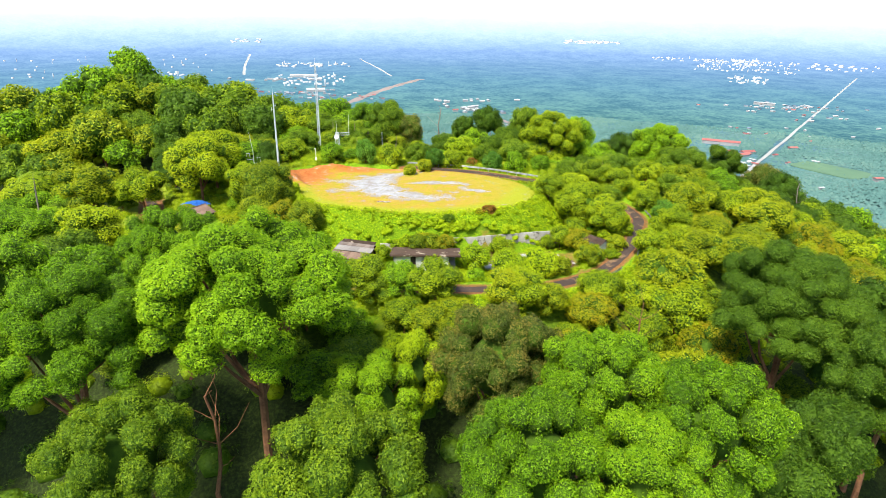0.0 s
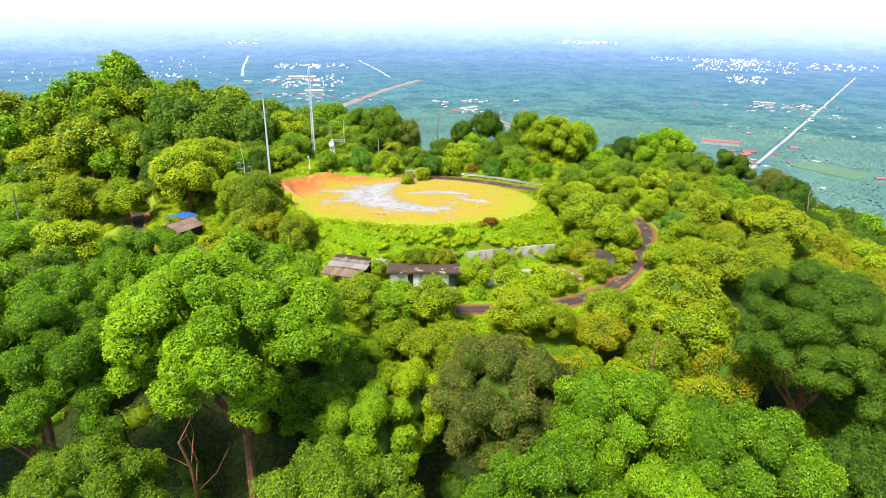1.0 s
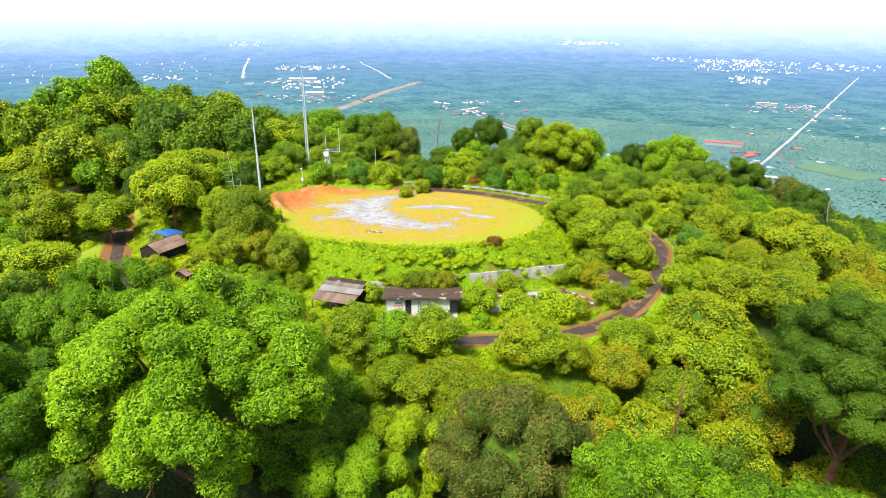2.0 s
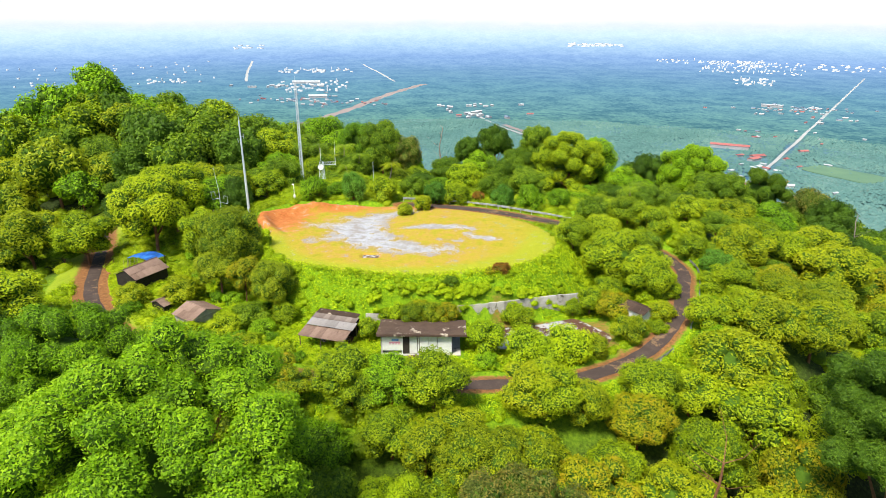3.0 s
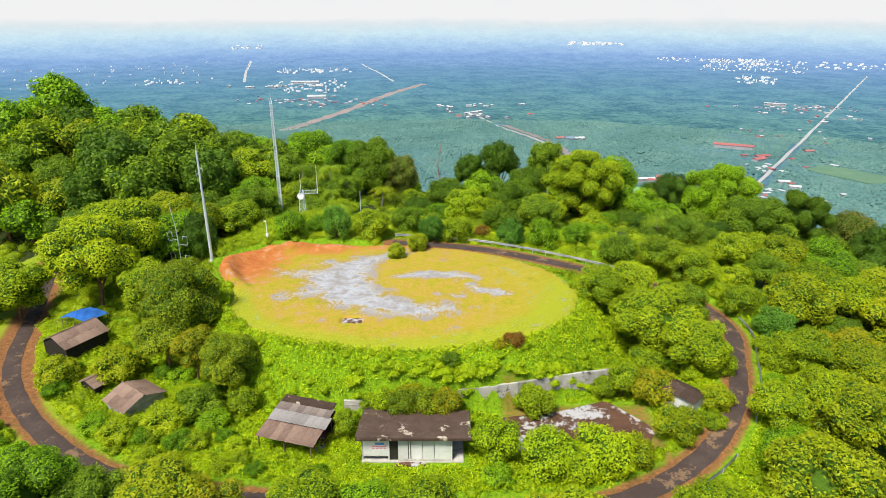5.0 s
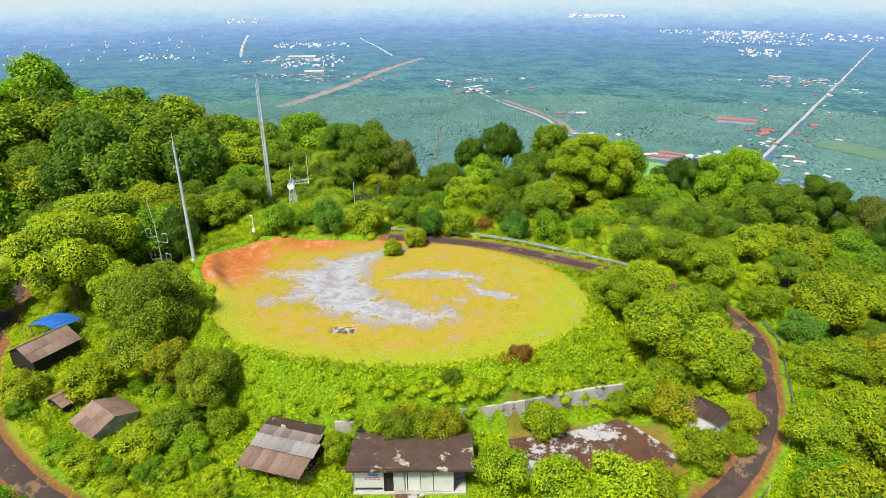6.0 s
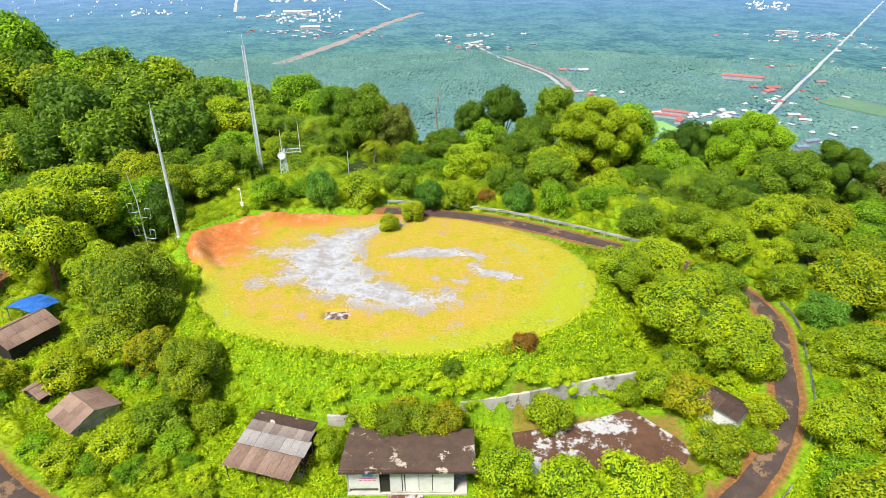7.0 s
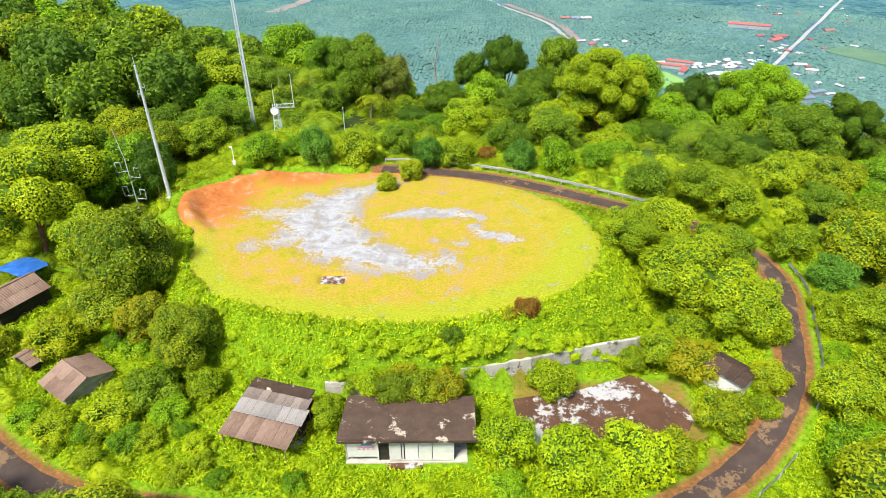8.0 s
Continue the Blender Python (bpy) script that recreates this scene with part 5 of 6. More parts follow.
def flag_pole():
    th = empty("flag_pole", pose(-15.2, 34.0, ground_at(-15.2, 34.0)), "thin bare grey metal flag pole", "pole")
    bm = bmesh.new()
    tube(bm, (0, 0, -0.3), (0, 0, 6.4), 0.07, 0.045, 8)
    part("post", bm, STEEL, th)
    bm = bmesh.new()
    bmesh.ops.create_uvsphere(bm, u_segments=10, v_segments=6, radius=0.09, matrix=Matrix.Translation((0, 0, 6.45)))
    part("finial", bm, STEEL, th)


flag_pole()


# ---- guard rails ----
def guard_rail(line, label):
    line = np.asarray(line, float)
    th = empty("guard_rail", pose(*line[0]), label, "guard rail", "guard rails of the lane")
    inv = th.matrix_world.inverted()
    prof = [(0.0, 0.40), (0.06, 0.48), (0.0, 0.60), (0.06, 0.72), (0.0, 0.80)]
    d = np.gradient(line[:, :2], axis=0)
    d /= np.linalg.norm(d, axis=1)[:, None]
    side = np.column_stack([-d[:, 1], d[:, 0]])
    bm = bmesh.new()
    cols = []
    for p, s in zip(line, side):
        cols.append([bm.verts.new(inv @ Vector((p[0] + s[0] * q, p[1] + s[1] * q, p[2] + z))) for q, z in prof])
    for a, b in zip(cols[:-1], cols[1:]):
        for k in range(len(prof) - 1):
            bm.faces.new((a[k], b[k], b[k + 1], a[k + 1]))
    bmesh.ops.solidify(bm, geom=bm.faces[:], thickness=0.03)
    part("rail_beam", bm, RAIL, th, "pale grey corrugated rail beam")
    for k in range(0, len(line), 3):
        p = inv @ Vector(line[k])
        boxed("rail_post", (p.x - 0.06, p.x + 0.06, p.y - 0.06, p.y + 0.06, p.z - 0.3, p.z + 0.72), RAIL, th)


def offset_line(line, off):
    line = np.asarray(line, float)
    d = np.gradient(line[:, :2], axis=0)
    d /= np.linalg.norm(d, axis=1)[:, None]
    out = line.copy()
    out[:, 0] += d[:, 1] * off
    out[:, 1] -= d[:, 0] * off
    return out


guard_rail(offset_line(ROAD[12 * 11 - 2:12 * 13 + 4], 2.3), "curved pale guard rail on the outer side of the lane")
guard_rail(offset_line(ROAD[12 * 10 - 3:12 * 10 + 4], 2.5), "short low guard rail at the bend of the lane")
guard_rail(offset_line(ROAD[12 * 15:], 2.2), "long guard rail behind the clearing")


# ---- dead trees and palms ----
def dead_tree(x, y, h, seed, label, top=None, bark=BARK_GREY):
    rng = random.Random(seed)
    g = ground_at(x, y)
    if top is not None:
        h = top - g
    th = empty("dead_tree", pose(x, y, g - 0.2), label, "dead tree")
    bm = bmesh.new()
    p, r = Vector((0, 0, 0)), 0.035 * h ** 0.8
    pts = [p]
    for k in range(7):
        q = p + Vector((rng.uniform(-0.03, 0.03) * h, rng.uniform(-0.03, 0.03) * h, h / 7))
        tube(bm, p, q, r, r * 0.84, 7)
        p, r = q, r * 0.84
        pts.append(p)
    part("trunk", bm, bark, th)
    for k in range(9):
        s = pts[rng.randint(3, 7)]
        a = rng.uniform(0, 6.28)
        l = rng.uniform(0.08, 0.24) * h
        mid_ = s + Vector((math.cos(a) * l * 0.5, math.sin(a) * l * 0.5, l * 0.35))
        bm = bmesh.new()
        tube(bm, s, mid_, 0.05, 0.032, 5)
        tube(bm, mid_, mid_ + Vector((math.cos(a + 0.5) * l * 0.5, math.sin(a + 0.5) * l * 0.5, l * 0.5)), 0.032, 0.010, 5)
        part("branch", bm, bark, th)


dead_tree(22.3, -47.8, 0, 2, "leafless brown snag standing among the trees", 0.5, BARK)
dead_tree(-0.7, 84.0, 0, 3, "bare pale dead trunk above the far trees", 6.5)
dead_tree(-22.9, -62.0, 0, 4, "thin bare brown dead trunk below the big tree", 0.2, BARK)
dead_tree(94, 42, 0, 6, "bare branched dead tree at the forest edge", -6.0)


def palm_meshes(seed):
    rng = np.random.default_rng(seed)
    verts, faces = [], []
    for k in range(16):
        a = 2 * math.pi * k / 16 + rng.normal(0, 0.12)
        up = rng.uniform(0.1, 1.0)
        spine = [np.array((math.cos(a) * s * 3.2, math.sin(a) * s * 3.2, up * 1.6 * s - (1.7 + 0.9 * (1 - up)) * s * s)) for s in np.linspace(0.03, 1, 12)]
        side = np.array((-math.sin(a), math.cos(a), 0.0))
        for i in range(11):
            w = 0.85 * math.sin(math.pi * (0.12 + 0.86 * i / 11)) + 0.12
            step = spine[i + 1] - spine[i]
            for sgn in (-1, 1):
                tip = spine[i] + side * sgn * w + step * 0.9 - np.array((0, 0, 0.35 * w))
                n = len(verts)
                verts += [spine[i], spine[i] + step * 0.55, tip + step * 0.12, tip]
                faces.append((n, n + 1, n + 2, n + 3))
    return raw("frond", np.array(verts), np.array(faces))


PALM_CROWN = [palm_meshes(s) for s in (1, 2)]
for me in PALM_CROWN:
    me.materials.append(LEAF["mid"])
for x, y, top, s in ((-13.5, 56, 2.2, 1.0), (-26.0, 63, 5.2, 1.25), (-32, 62, 5.6, 1.2), (-21.5, 60, 3.6, 1.1), (-24, 54, 2.2, 1.0), (40, 38, 1.2, 1.0), (44, 46, 0.2, 0.9), (-84, 8, 3.0, 1.1)):
    g = ground_at(x, y)
    th = empty("palm_tree", pose(x, y, g), "slender palm with arching feathery fronds", "palm tree", "palms behind the clearing")
    bm = bmesh.new()
    p = Vector((0, 0, -0.2))
    for k in range(6):
        q = Vector((0.25 * math.sin(k * 0.6 + x), 0.1 * k * 0.5, (top - g) * (k + 1) / 6))
        tube(bm, p, q, 0.2 - 0.012 * k, 0.19 - 0.012 * k, 8)
        p = q
    part("trunk", bm, BARK_GREY, th)
    cr = new("fronds", PALM_CROWN[int(abs(x)) % 2])
    cr.parent, cr.location, cr.scale = th, p, (s, s, s)
    cr.material_slots[0].link = "OBJECT"
    cr.material_slots[0].material = LEAF["yellow" if x == -13.5 else "mid"]


# ---- low growth on the hill ----
def growth(name, seed, count, size, mask, mat, label, lift=0.25, upright=0.6, long=2.4, area=(-62, 46, -36, 40)):
    rng = np.random.default_rng(seed)
    x, y = rng.uniform(area[0], area[1], count * 6), rng.uniform(area[2], area[3], count * 6)
    keep = mask(x, y)
    x, y = x[keep][:count], y[keep][:count]
    z = height(x, y)
    p = np.column_stack([x, y, z + rng.uniform(0.0, lift, len(x)) + 0.75 * lift * np.maximum(0, np.sin(x * 0.9 + 1.3 * np.sin(y * 0.5)) * np.cos(y * 1.1 + np.sin(x * 0.6))) + 0.2 * np.sin(x * 2.3) * np.cos(y * 2.9)])
    n = np.column_stack([rng.normal(0, upright, len(x)), rng.normal(-0.25, upright, len(x)), np.full(len(x), 0.8)])
    v, f = leaf_quads(rng, p, n, size, long)
    return tagged(link(name, raw(name, v, f), mat), label, "undergrowth", kind="stuff")


def bank_mask(x, y):
    e = pad_e(x, y)
    d, _ = road_near(x, y)
    return (e > 1.0) & (d > 2.6) & (np.hypot((x + 9) / 50, y / np.where(y < 0, 31.0, 37.0)) < 1.12) & ~((x > 5.6) & (x < 23) & (y < -10.5) & (y > -19.4)) & ~((np.abs(x + 3.4) < 5.5) & (y < -15.3) & (y > -21.5)) & ~((np.abs(x + 15.8) < 3) & (y < -15) & (y > -17.5))


def outer_mask(x, y):
    d, _ = road_near(x, y)
    er = np.hypot((x + 9) / 50, y / np.where(y < 0, 31.0, 37.0))
    return (er > 1.06) & (y > -46) & (d > 3.6 + 1.4 * (x > 26)) & ~((x < -38) & (d < 8.0) & (y < 6)) & (np.hypot(x + 5, y) < 150)


def mounds(name, seed, count, lo, hi, leaves, leaf, mask, mat, label, area):
    """Low bushes grown together: leafy half-domes with closed hearts."""
    rng = np.random.default_rng(seed)
    x, y = rng.uniform(area[0], area[1], count * 8), rng.uniform(area[2], area[3], count * 8)
    keep = mask(x, y)
    x, y = x[keep][:count], y[keep][:count]
    n = len(x)
    r = rng.uniform(lo, hi, n)
    c = np.column_stack([x, y, height(x, y) + 0.05 * r])
    d = rng.normal(0, 1, (n, leaves, 3))
    d[..., 2] = np.abs(d[..., 2]) + 0.15
    d /= np.linalg.norm(d, axis=2)[..., None]
    lump = 1 + 0.22 * np.sin(d[..., :1] * 5 + x[:, None, None]) * np.cos(d[..., 1:2] * 5 + y[:, None, None])
    p = (c[:, None] + d * r[:, None, None] * lump * rng.uniform(0.86, 1.08, (n, leaves, 1)) * (1, 1, 0.8)).reshape(-1, 3)
    v, f = leaf_tris(rng, p, d.reshape(-1, 3) + (0, 0, 0.4), leaf, 2.0)
    cv, cf = ICO[1]
    hv = (c[:, None] + cv[None] * r[:, None, None] * (0.82, 0.82, 0.64)).reshape(-1, 3)
    hf = (cf[None] + (np.arange(n) * len(cv))[:, None, None]).reshape(-1, 3) + len(v)
    return tagged(link(name, raw(name, np.concatenate([v, hv]), np.concatenate([f, hf])), mat), label, "undergrowth", kind="stuff")


NEAR, WIDE = (-62, 46, -36, 40), (-120, 120, -85, 100)
growth("fern_bank", 1, 120000, 0.125, lambda x, y: bank_mask(x, y) & (y < 6), LEAF["lime"], "dense bright green ferns and creepers covering the bank", 0.45, 0.7, 2.6)
mounds("fern_mounds", 5, 1500, 0.35, 0.85, 120, 0.095, lambda x, y: bank_mask(x, y) & (y < 8), LEAF["lime"], "bright green fern mounds on the bank", NEAR)
mounds("rim_scrub", 16, 700, 0.6, 1.5, 150, 0.125, lambda x, y: bank_mask(x, y) & (y > 6) & (pad_e(x, y) > 1.025), LEAF["bright"], "bright green scrub behind the clearing", NEAR)
mounds("scrub_mounds", 6, 420, 0.6, 1.5, 150, 0.125, lambda x, y: bank_mask(x, y) & (pad_e(x, y) > 1.06) & ((y > 6) | (x < -24)), LEAF["bright"], "green scrub round the clearing", NEAR)
mounds("slope_scrub", 7, 1000, 1.0, 2.4, 190, 0.15, outer_mask, LEAF["bright"], "bright green scrub between the trees of the slope", WIDE)
mounds("slope_bushes", 8, 600, 1.0, 2.6, 190, 0.15, outer_mask, LEAF["mid"], "mid-green bushes between the trees of the slope", WIDE)


# dark leaf tone paints the deep shade of the gaps below the trees
mounds("understory", 12, 260, 1.4, 3.2, 150, 0.24, lambda x, y: (y < -44) & (y > -84) & (np.abs(x) < 75), LEAF["dark"], "understory bushes, coloured dark for the shade under the trees", (-80, 80, -86, -42))
mounds("wall_ferns", 13, 110, 0.4, 0.8, 130, 0.15, lambda x, y: np.abs(y - (-12.45 + 0.24 * np.clip(x - 1, 0, 21))) < 0.4, LEAF["lime"], "bright ferns hanging over the top of the wall", (-11, 21, -15, -6))


def fringe_mask(x, y):
    e = pad_e(x, y)
    return (e > 0.955) & (e < 1.05) & ~((x < -24) & (y > 6)) & (y < 21 - 0.25 * x)


growth("grass_fringe", 9, 9000, 0.16, fringe_mask, LEAF["yellow"], "yellow-green grass tufts along the rim of the clearing", 0.3, 0.9, 3.0)
growth("fern_rim", 10, 5000, 0.2, lambda x, y: (pad_e(x, y) > 1.0) & (pad_e(x, y) < 1.07) & (y < 10), LEAF["lime"], "bright green ferns hanging over the rim", 0.5, 0.8, 2.6)


# ---- the lowland ----
def lowland_z(x, y):
    r = np.hypot(x, y)
    return np.where(r > 1530, far_z(r), height(x, y))


def far_strip(name, pts, width, mat, label, category):
    line = spline([(x, y, PLAIN_Z) for x, y in pts], 10)
    line[:, 2] = lowland_z(line[:, 0], line[:, 1])
    return strip(name, line, width, mat, label, category, 1.2, wobble=width * 0.12)


far_strip("far_road", [(430, 780), (479, 847), (710, 1157), (1222, 1842), (1480, 2190), (1730, 2526), (1900, 2755)], 6.5, FAR_ROAD, "long straight pale highway crossing the plain", "road")
far_strip("dirt_cutting", [(-380, 1380), (-339, 1500), (-271, 1736), (-186, 2115), (-80, 2450)], 30, FAR_DIRT, "bare reddish cutting through the plantation", "road")
far_strip("dirt_road", [(88, 1646), (130, 1439), (189, 1288), (216, 1200), (226, 1094), (232, 1050)], 9, FAR_ROAD, "pale dirt road through the plantation", "road")
far_strip("dirt_verge", [(150, 1440), (206, 1292), (234, 1205), (242, 1110), (246, 1060)], 15, FAR_DIRT, "bare reddish earth beside the dirt road", "road")


def far_ray(az, below):
    """Where the far plain lies, az degrees to the right of straight ahead and so far below the sky line."""
    r = np.linspace(1560, 4860, 600)
    ang = np.degrees(np.arctan2(36 - far_z(r), r))
    q = float(r[int(np.argmin(np.abs(ang - below)))])
    return q * math.sin(radians(az)), q * math.cos(radians(az))


far_strip("far_road", [far_ray(-17.1, 3.6), far_ray(-17.6, 4.4), far_ray(-18.0, 5.4)], 12, FAR_ROAD, "short pale straight road far across the plain", "road")
far_strip("far_road", [far_ray(-7.4, 4.0), far_ray(-6.1, 4.7), far_ray(-4.6, 5.6)], 10, FAR_ROAD, "pale straight road far across the plain", "road")


def patch_field(name, cx, cy, rx, ry, turn, mat, label):
    bm = bmesh.new()
    rng = random.Random(int(cx))
    n = 18
    vs = []
    for k in range(n):
        a = 2 * math.pi * k / n
        q = Matrix.Rotation(radians(turn), 3, "Z") @ Vector((rx * max(-0.8, min(0.8, math.cos(a))) * rng.uniform(0.93, 1.05), ry * max(-0.8, min(0.8, math.sin(a))) * rng.uniform(0.93, 1.05), 0))
        vs.append(bm.verts.new((cx + q.x, cy + q.y, ground_at(cx + q.x, cy + q.y) + 1.2)))
    f = bm.faces.new(vs)
    r = bmesh.ops.extrude_face_region(bm, geom=[f])
    for v in r["geom"]:
        if isinstance(v, bmesh.types.BMVert):
            v.co.z -= 3
    tagged(part(name, bm, mat), label, "field", kind="structure")


patch_field("field", 314, 826, 42, 50, 12, FIELD, "mown bright green sports field in the village")
patch_field("field", 690, 940, 48, 80, 25, SCRUB, "pale green clearing with a bare patch")


def house(x, y, w, l, h, turn, roof_mat, label, rise=None, name="house", wall=None):
    g = float(lowland_z(np.array([x]), np.array([y]))[0])
    th = empty(name, pose(x, y, g, 0, 0, turn), label, "house", "houses of the plain")
    bm = bmesh.new()
    box(bm, -l / 2, l / 2, -w / 2, w / 2, -2, h)
    part("wall", bm, wall or PALE_WALL, th)
    rise = w * 0.22 if rise is None else rise
    bm = bmesh.new()
    a = [bm.verts.new((sx * (l / 2 + 0.8), sy * (w / 2 + 0.8), h + 0.15)) for sx, sy in ((-1, -1), (1, -1), (1, 1), (-1, 1))]
    r = [bm.verts.new((-l / 2 - 0.8, 0, h + rise + 0.15)), bm.verts.new((l / 2 + 0.8, 0, h + rise + 0.15))]
    for f in ((a[0], a[1], r[1], r[0]), (a[2], a[3], r[0], r[1]), (a[1], a[2], r[1]), (a[3], a[0], r[0]), (a[3], a[2], a[1], a[0])):
        bm.faces.new(f)
    part("roof", bm, roof_mat, th)
    return th


def villages():
    rng = random.Random(9)
    mats = [(PALE_ROOF, "pale metal"), (PALE_ROOF, "pale metal"), (RED_ROOF, "red tiled"), (BLUE_ROOF, "blue-grey metal")]

    def cluster(cx, cy, sx, sy, n, turn, big=1.0, only=None):
        for _ in range(n):
            m, w = rng.choice(mats) if only is None else only
            x, y = cx + rng.gauss(0, sx), cy + rng.gauss(0, sy)
            house(x, y, rng.uniform(6, 10) * big, rng.uniform(9, 18) * big, rng.uniform(3, 4.5) * big, turn + rng.choice((0, 90)) + rng.uniform(-8, 8), m, "small house with {} roof on the plain".format(w))

    # school and shops by the sports field
    for x, y, w, l, t, k in ((352, 888, 9, 42, -30, 2), (372, 908, 10, 40, -30, 2), (362, 862, 9, 26, 58, 2), (330, 900, 8, 30, 10, 0), (300, 896, 8, 18, 5, 0), (409, 838, 13, 26, 8, 0), (392, 832, 9, 16, 8, 0), (430, 838, 9, 14, 60, 2), (418, 803, 9, 16, 8, 2),
                             (406, 784, 8, 16, 8, 3), (476, 755, 8, 15, 20, 3), (500, 746, 8, 22, 20, 3), (473, 719, 9, 16, 10, 3), (545, 880, 8, 17, -10, 0), (545, 846, 8, 15, -25, 0), (588, 1050, 12, 26, 30, 2), (606, 1074, 12, 28, 15, 2), (575, 1082, 7, 14, 20, 2),
                             (720, 1120, 9, 18, 10, 2), (720, 860, 8, 15, 10, 2)):
        m, word = mats[k]
        house(x, y, w, l, rng.uniform(4, 6), t, m, "village building with {} roof on the plain".format(word))
    cluster(440, 892, 30, 12, 18, 8, 0.85, (PALE_ROOF, "pale metal"))
    cluster(470, 870, 34, 30, 16, 40, 0.7)
    cluster(560, 960, 60, 40, 8, 30, 0.7)
    cluster(390, 800, 40, 30, 6, 20, 0.7)
    cluster(520, 800, 40, 40, 12, 20, 0.7)
    cluster(275, 1060, 20, 30, 5, 20)
    cluster(275, 1255, 20, 20, 4, 20, 1.2)
    cluster(290, 1246, 6, 6, 2, 10, 1.2, (PALE_ROOF, "pale metal"))
    cluster(100, 1620, 60, 50, 14, 20, 1.2)
    cluster(80, 1800, 90, 20, 12, 10, 1.0, (PALE_ROOF, "pale metal"))
    cluster(1050, 1740, 100, 50, 50, 50, 0.75)
    cluster(1010, 1560, 60, 60, 10, 50, 0.8)
    cluster(-470, 1950, 90, 60, 44, 10, 0.75)
    cluster(-300, 1850, 70, 50, 24, 10, 0.75)
    cluster(-620, 2350, 120, 30, 18, 5, 1.2, (PALE_ROOF, "pale metal"))
    cluster(760, 1330, 60, 60, 6, 40, 0.7)
    cluster(870, 1250, 80, 60, 6, 40, 0.7)
    cluster(650, 1000, 60, 40, 4, 40, 0.8)
    blocks = []

    def far_town(az0, az1, b0, b1, n, lo, hi):
        for _ in range(n):
            x, y = far_ray(rng.uniform(az0, az1), rng.uniform(b0, b1))
            tall = rng.random() < 0.12
            w, l = rng.uniform(lo, hi) * (0.5 if tall else 1), rng.uniform(lo, hi) * (0.5 if tall else 1.6)
            blocks.append((x, y, w / 2, l / 2, rng.uniform(10, 15) if tall else rng.uniform(3, 5), radians(rng.uniform(-20, 20) + 40)))

    far_town(22.5, 30.5, 3.4, 4.3, 130, 4, 11)
    far_town(25.5, 28.5, 4.7, 5.3, 40, 5, 11)
    far_town(31, 36, 3.4, 3.9, 34, 6, 14)
    far_town(25.2, 27.4, 3.2, 3.8, 26, 9, 16)
    far_town(19.0, 25.0, 3.35, 3.6, 30, 5, 11)
    far_town(-15.6, -8.4, 4.4, 4.75, 46, 6, 13)
    far_town(-15.0, -9.0, 5.5, 6.5, 60, 4, 8)
    far_town(11.0, 16.0, 2.1, 2.35, 34, 12, 26)
    far_town(-18.5, -16, 2.3, 2.6, 14, 8, 18)
    far_town(-36, -20, 3.6, 5.4, 50, 3, 7)
    far_town(-26, -23, 5.0, 5.4, 20, 4, 9)
    q = np.array(blocks)
    foot = lowland_z(q[:, 0], q[:, 1])
    # eight corners and the two ends of a low ridge for each building
    sx, sy = np.array((-1, 1, 1, -1, -1, 1, 1, -1, -1, 1)), np.array((-1, -1, 1, 1, -1, -1, 1, 1, 0, 0))
    ex, ey = q[:, 3:4] * sx, q[:, 2:3] * sy
    c, d = np.cos(q[:, 5:6]), np.sin(q[:, 5:6])
    top = np.where(np.arange(10) < 4, -2.0, np.where(np.arange(10) < 8, q[:, 4:5], q[:, 4:5] + 1.8))
    v = np.stack([q[:, 0:1] + ex * c - ey * d, q[:, 1:2] + ex * d + ey * c, foot[:, None] + top], -1).reshape(-1, 3)
    f = np.array(((0, 1, 5, 4), (1, 2, 6, 5), (2, 3, 7, 6), (3, 0, 4, 7), (4, 5, 9, 8), (6, 7, 8, 9), (5, 6, 9, 9), (7, 4, 8, 8)))
    tri = np.array([(a, b, e) for a, b, e, g in f] + [(a, e, g) for a, b, e, g in f[:6]])
    tri = (tri[None] + (np.arange(len(q)) * 10)[:, None, None]).reshape(-1, 3)
    tagged(link("distant_town", raw("distant_town", v, tri), TOWN), "pale low buildings of distant towns on the plain", "town", kind="stuff")
    for cx, cy, w, l, t in ((592, 1165, 14, 74, -27), (-560, 2480, 22, 110, 4), (-420, 2000, 20, 60, 10), (1000, 1800, 9, 60, -35)):
        m, k = (RED_ROOF, "red tiled") if cx == 592 else (PALE_ROOF, "pale metal")
        house(cx, cy, w, l, 7, t, m, "long shed with {} roof on the plain".format(k), name="long_shed")


villages()


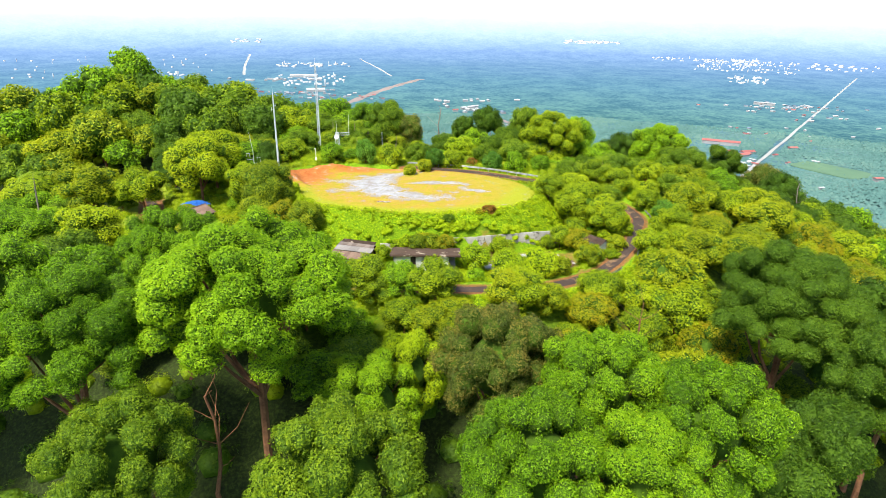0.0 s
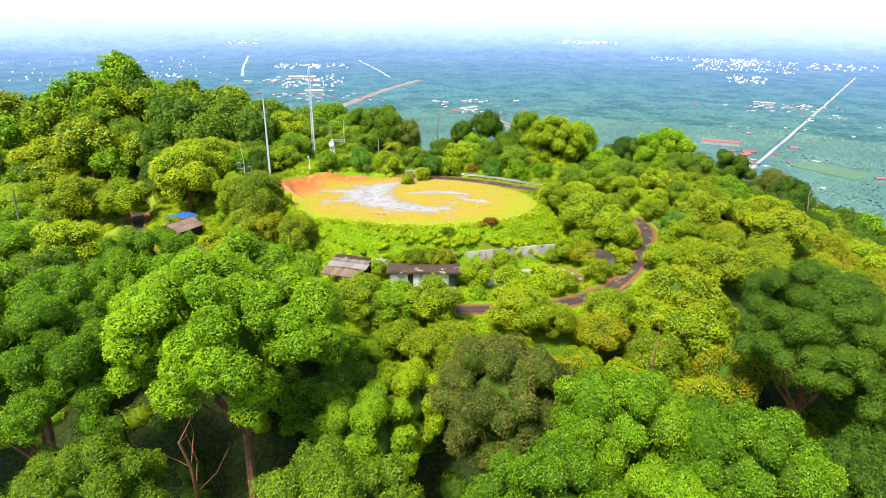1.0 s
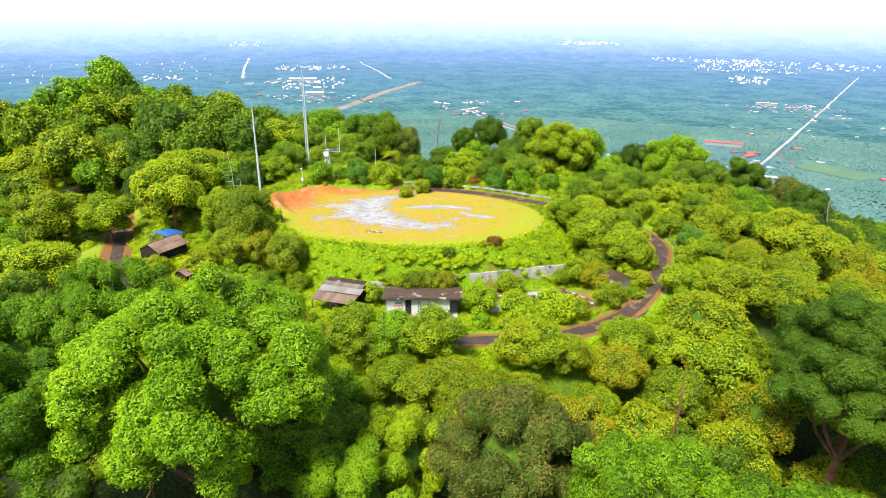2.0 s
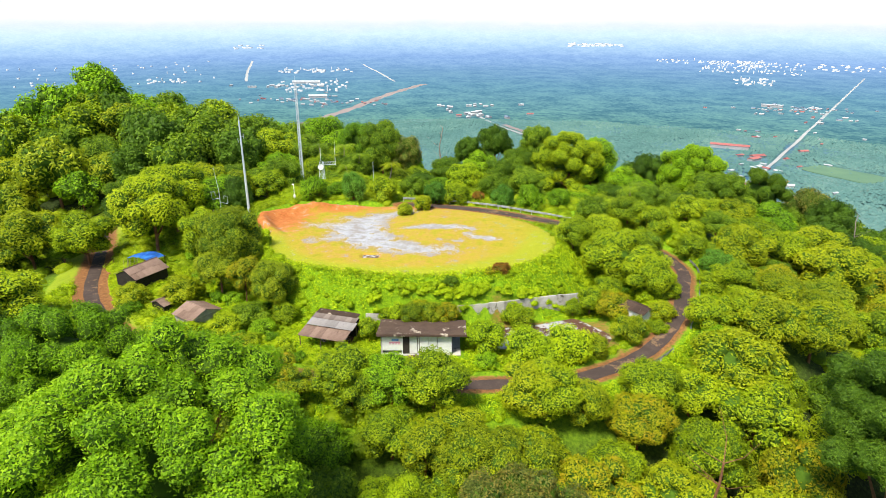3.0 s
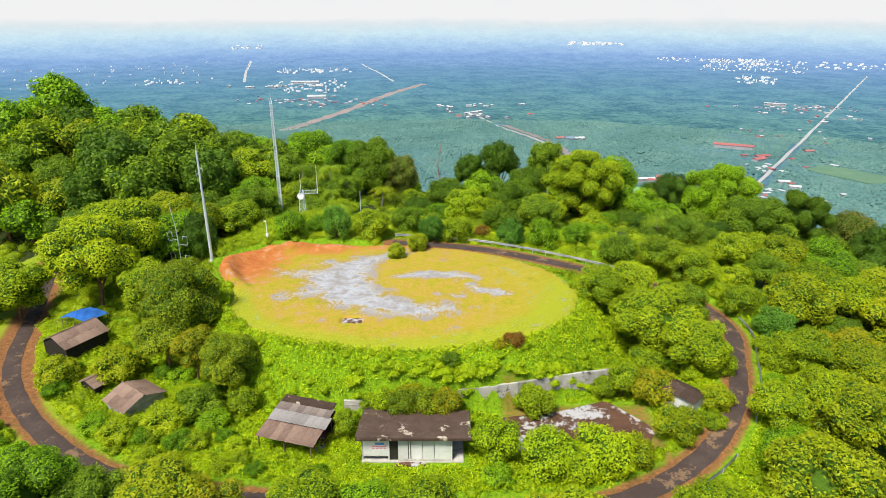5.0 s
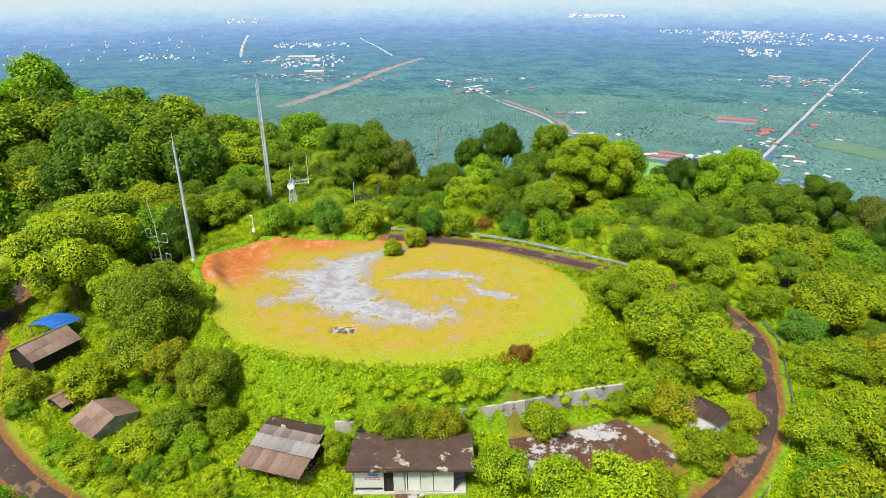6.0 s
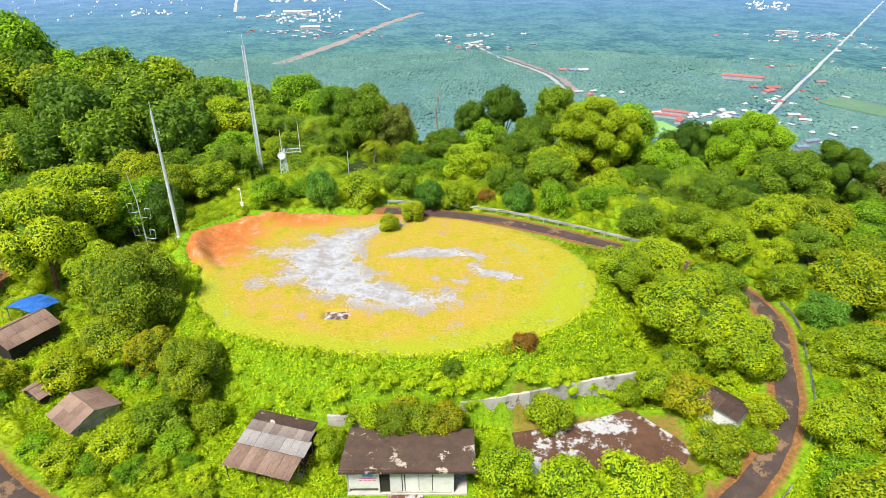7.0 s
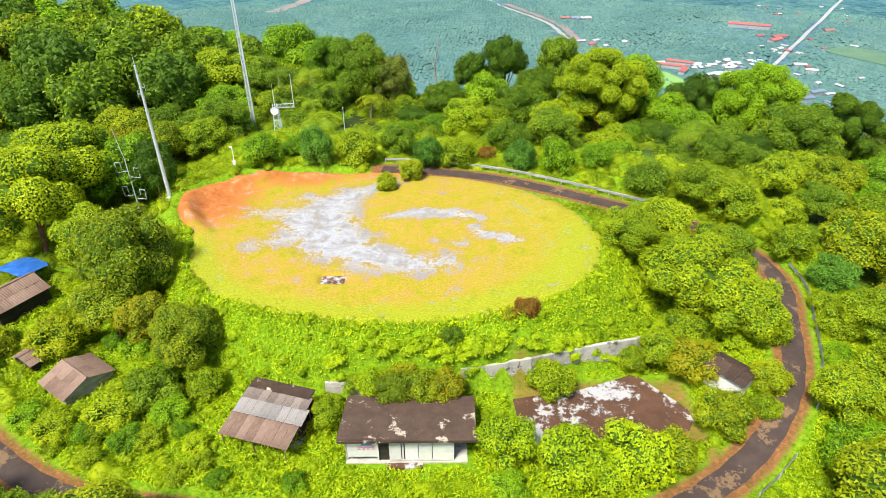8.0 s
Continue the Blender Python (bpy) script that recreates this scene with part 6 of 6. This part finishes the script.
def plantation():
    """Oil palms of the plain in rows: low uneven crowns, joined into one."""
    rng = np.random.default_rng(4)
    g = np.arange(-228, 229)
    i, j = np.meshgrid(g, g, indexing="ij")
    x, y = (7.2 * (i + 0.5 * (j % 2))).ravel(), (6.4 * j).ravel()
    turn = radians(24)
    x, y = x * math.cos(turn) - y * math.sin(turn), x * math.sin(turn) + y * math.cos(turn) + 500
    r, az = np.hypot(x, y), np.degrees(np.arctan2(x, y))
    keep = (r > 300) & (r < 1535) & (az > -30) & (az < 48) & (rng.random(len(x)) > 0.12)
    for pts, w in ((((430, 770), (1222, 1857)), 11), (((88, 1646), (189, 1288)), 16), (((189, 1288), (242, 1060)), 22)):
        p, q = np.array(pts[0], float), np.array(pts[1], float)
        t = np.clip(((x - p[0]) * (q - p)[0] + (y - p[1]) * (q - p)[1]) / ((q - p) @ (q - p)), 0, 1)
        keep &= np.hypot(x - p[0] - t * (q - p)[0], y - p[1] - t * (q - p)[1]) > w
    for cx, cy, rx in ((314, 826, 46), (690, 940, 62), (410, 830, 36), (355, 885, 34), (440, 892, 26), (590, 1060, 30), (592, 1165, 34)):
        keep &= (np.hypot(x - cx, y - cy) > rx) | (rng.random(len(x)) < 0.12)
    x, y = x[keep] + rng.normal(0, 1.3, keep.sum()), y[keep] + rng.normal(0, 1.3, keep.sum())
    n, k = len(x), 6
    z = height(x, y) + rng.uniform(0.6, 3.0, n) + 2.0 * np.sin(x * 0.021) * np.cos(y * 0.017)
    s = rng.uniform(3.0, 4.8, n)
    a = rng.uniform(0, 6.28, (n, 1)) + np.linspace(0, 2 * math.pi, k, endpoint=False) + rng.normal(0, 0.2, (n, k))
    reach = s[:, None] * rng.uniform(0.7, 1.15, (n, k))
    ring = np.stack([x[:, None] + reach * np.cos(a), y[:, None] + reach * np.sin(a), z[:, None] - 0.45 * reach + rng.normal(0, 0.3, (n, k))], -1)
    v = np.concatenate([np.stack([x, y, z + 0.45 * s], -1)[:, None], ring], 1).reshape(-1, 3)
    f = np.array([(0, q + 1, (q + 1) % k + 1) for q in range(k)])
    f = (f[None] + (np.arange(n) * (k + 1))[:, None, None]).reshape(-1, 3)
    me = raw("plantation", v, f)
    me.polygons.foreach_set("use_smooth", np.ones(len(f), bool))
    tagged(link("plantation", me, plantation_material()), "palm plantation covering the plain, tinted blue by painted haze", "plantation", kind="stuff")


plantation()
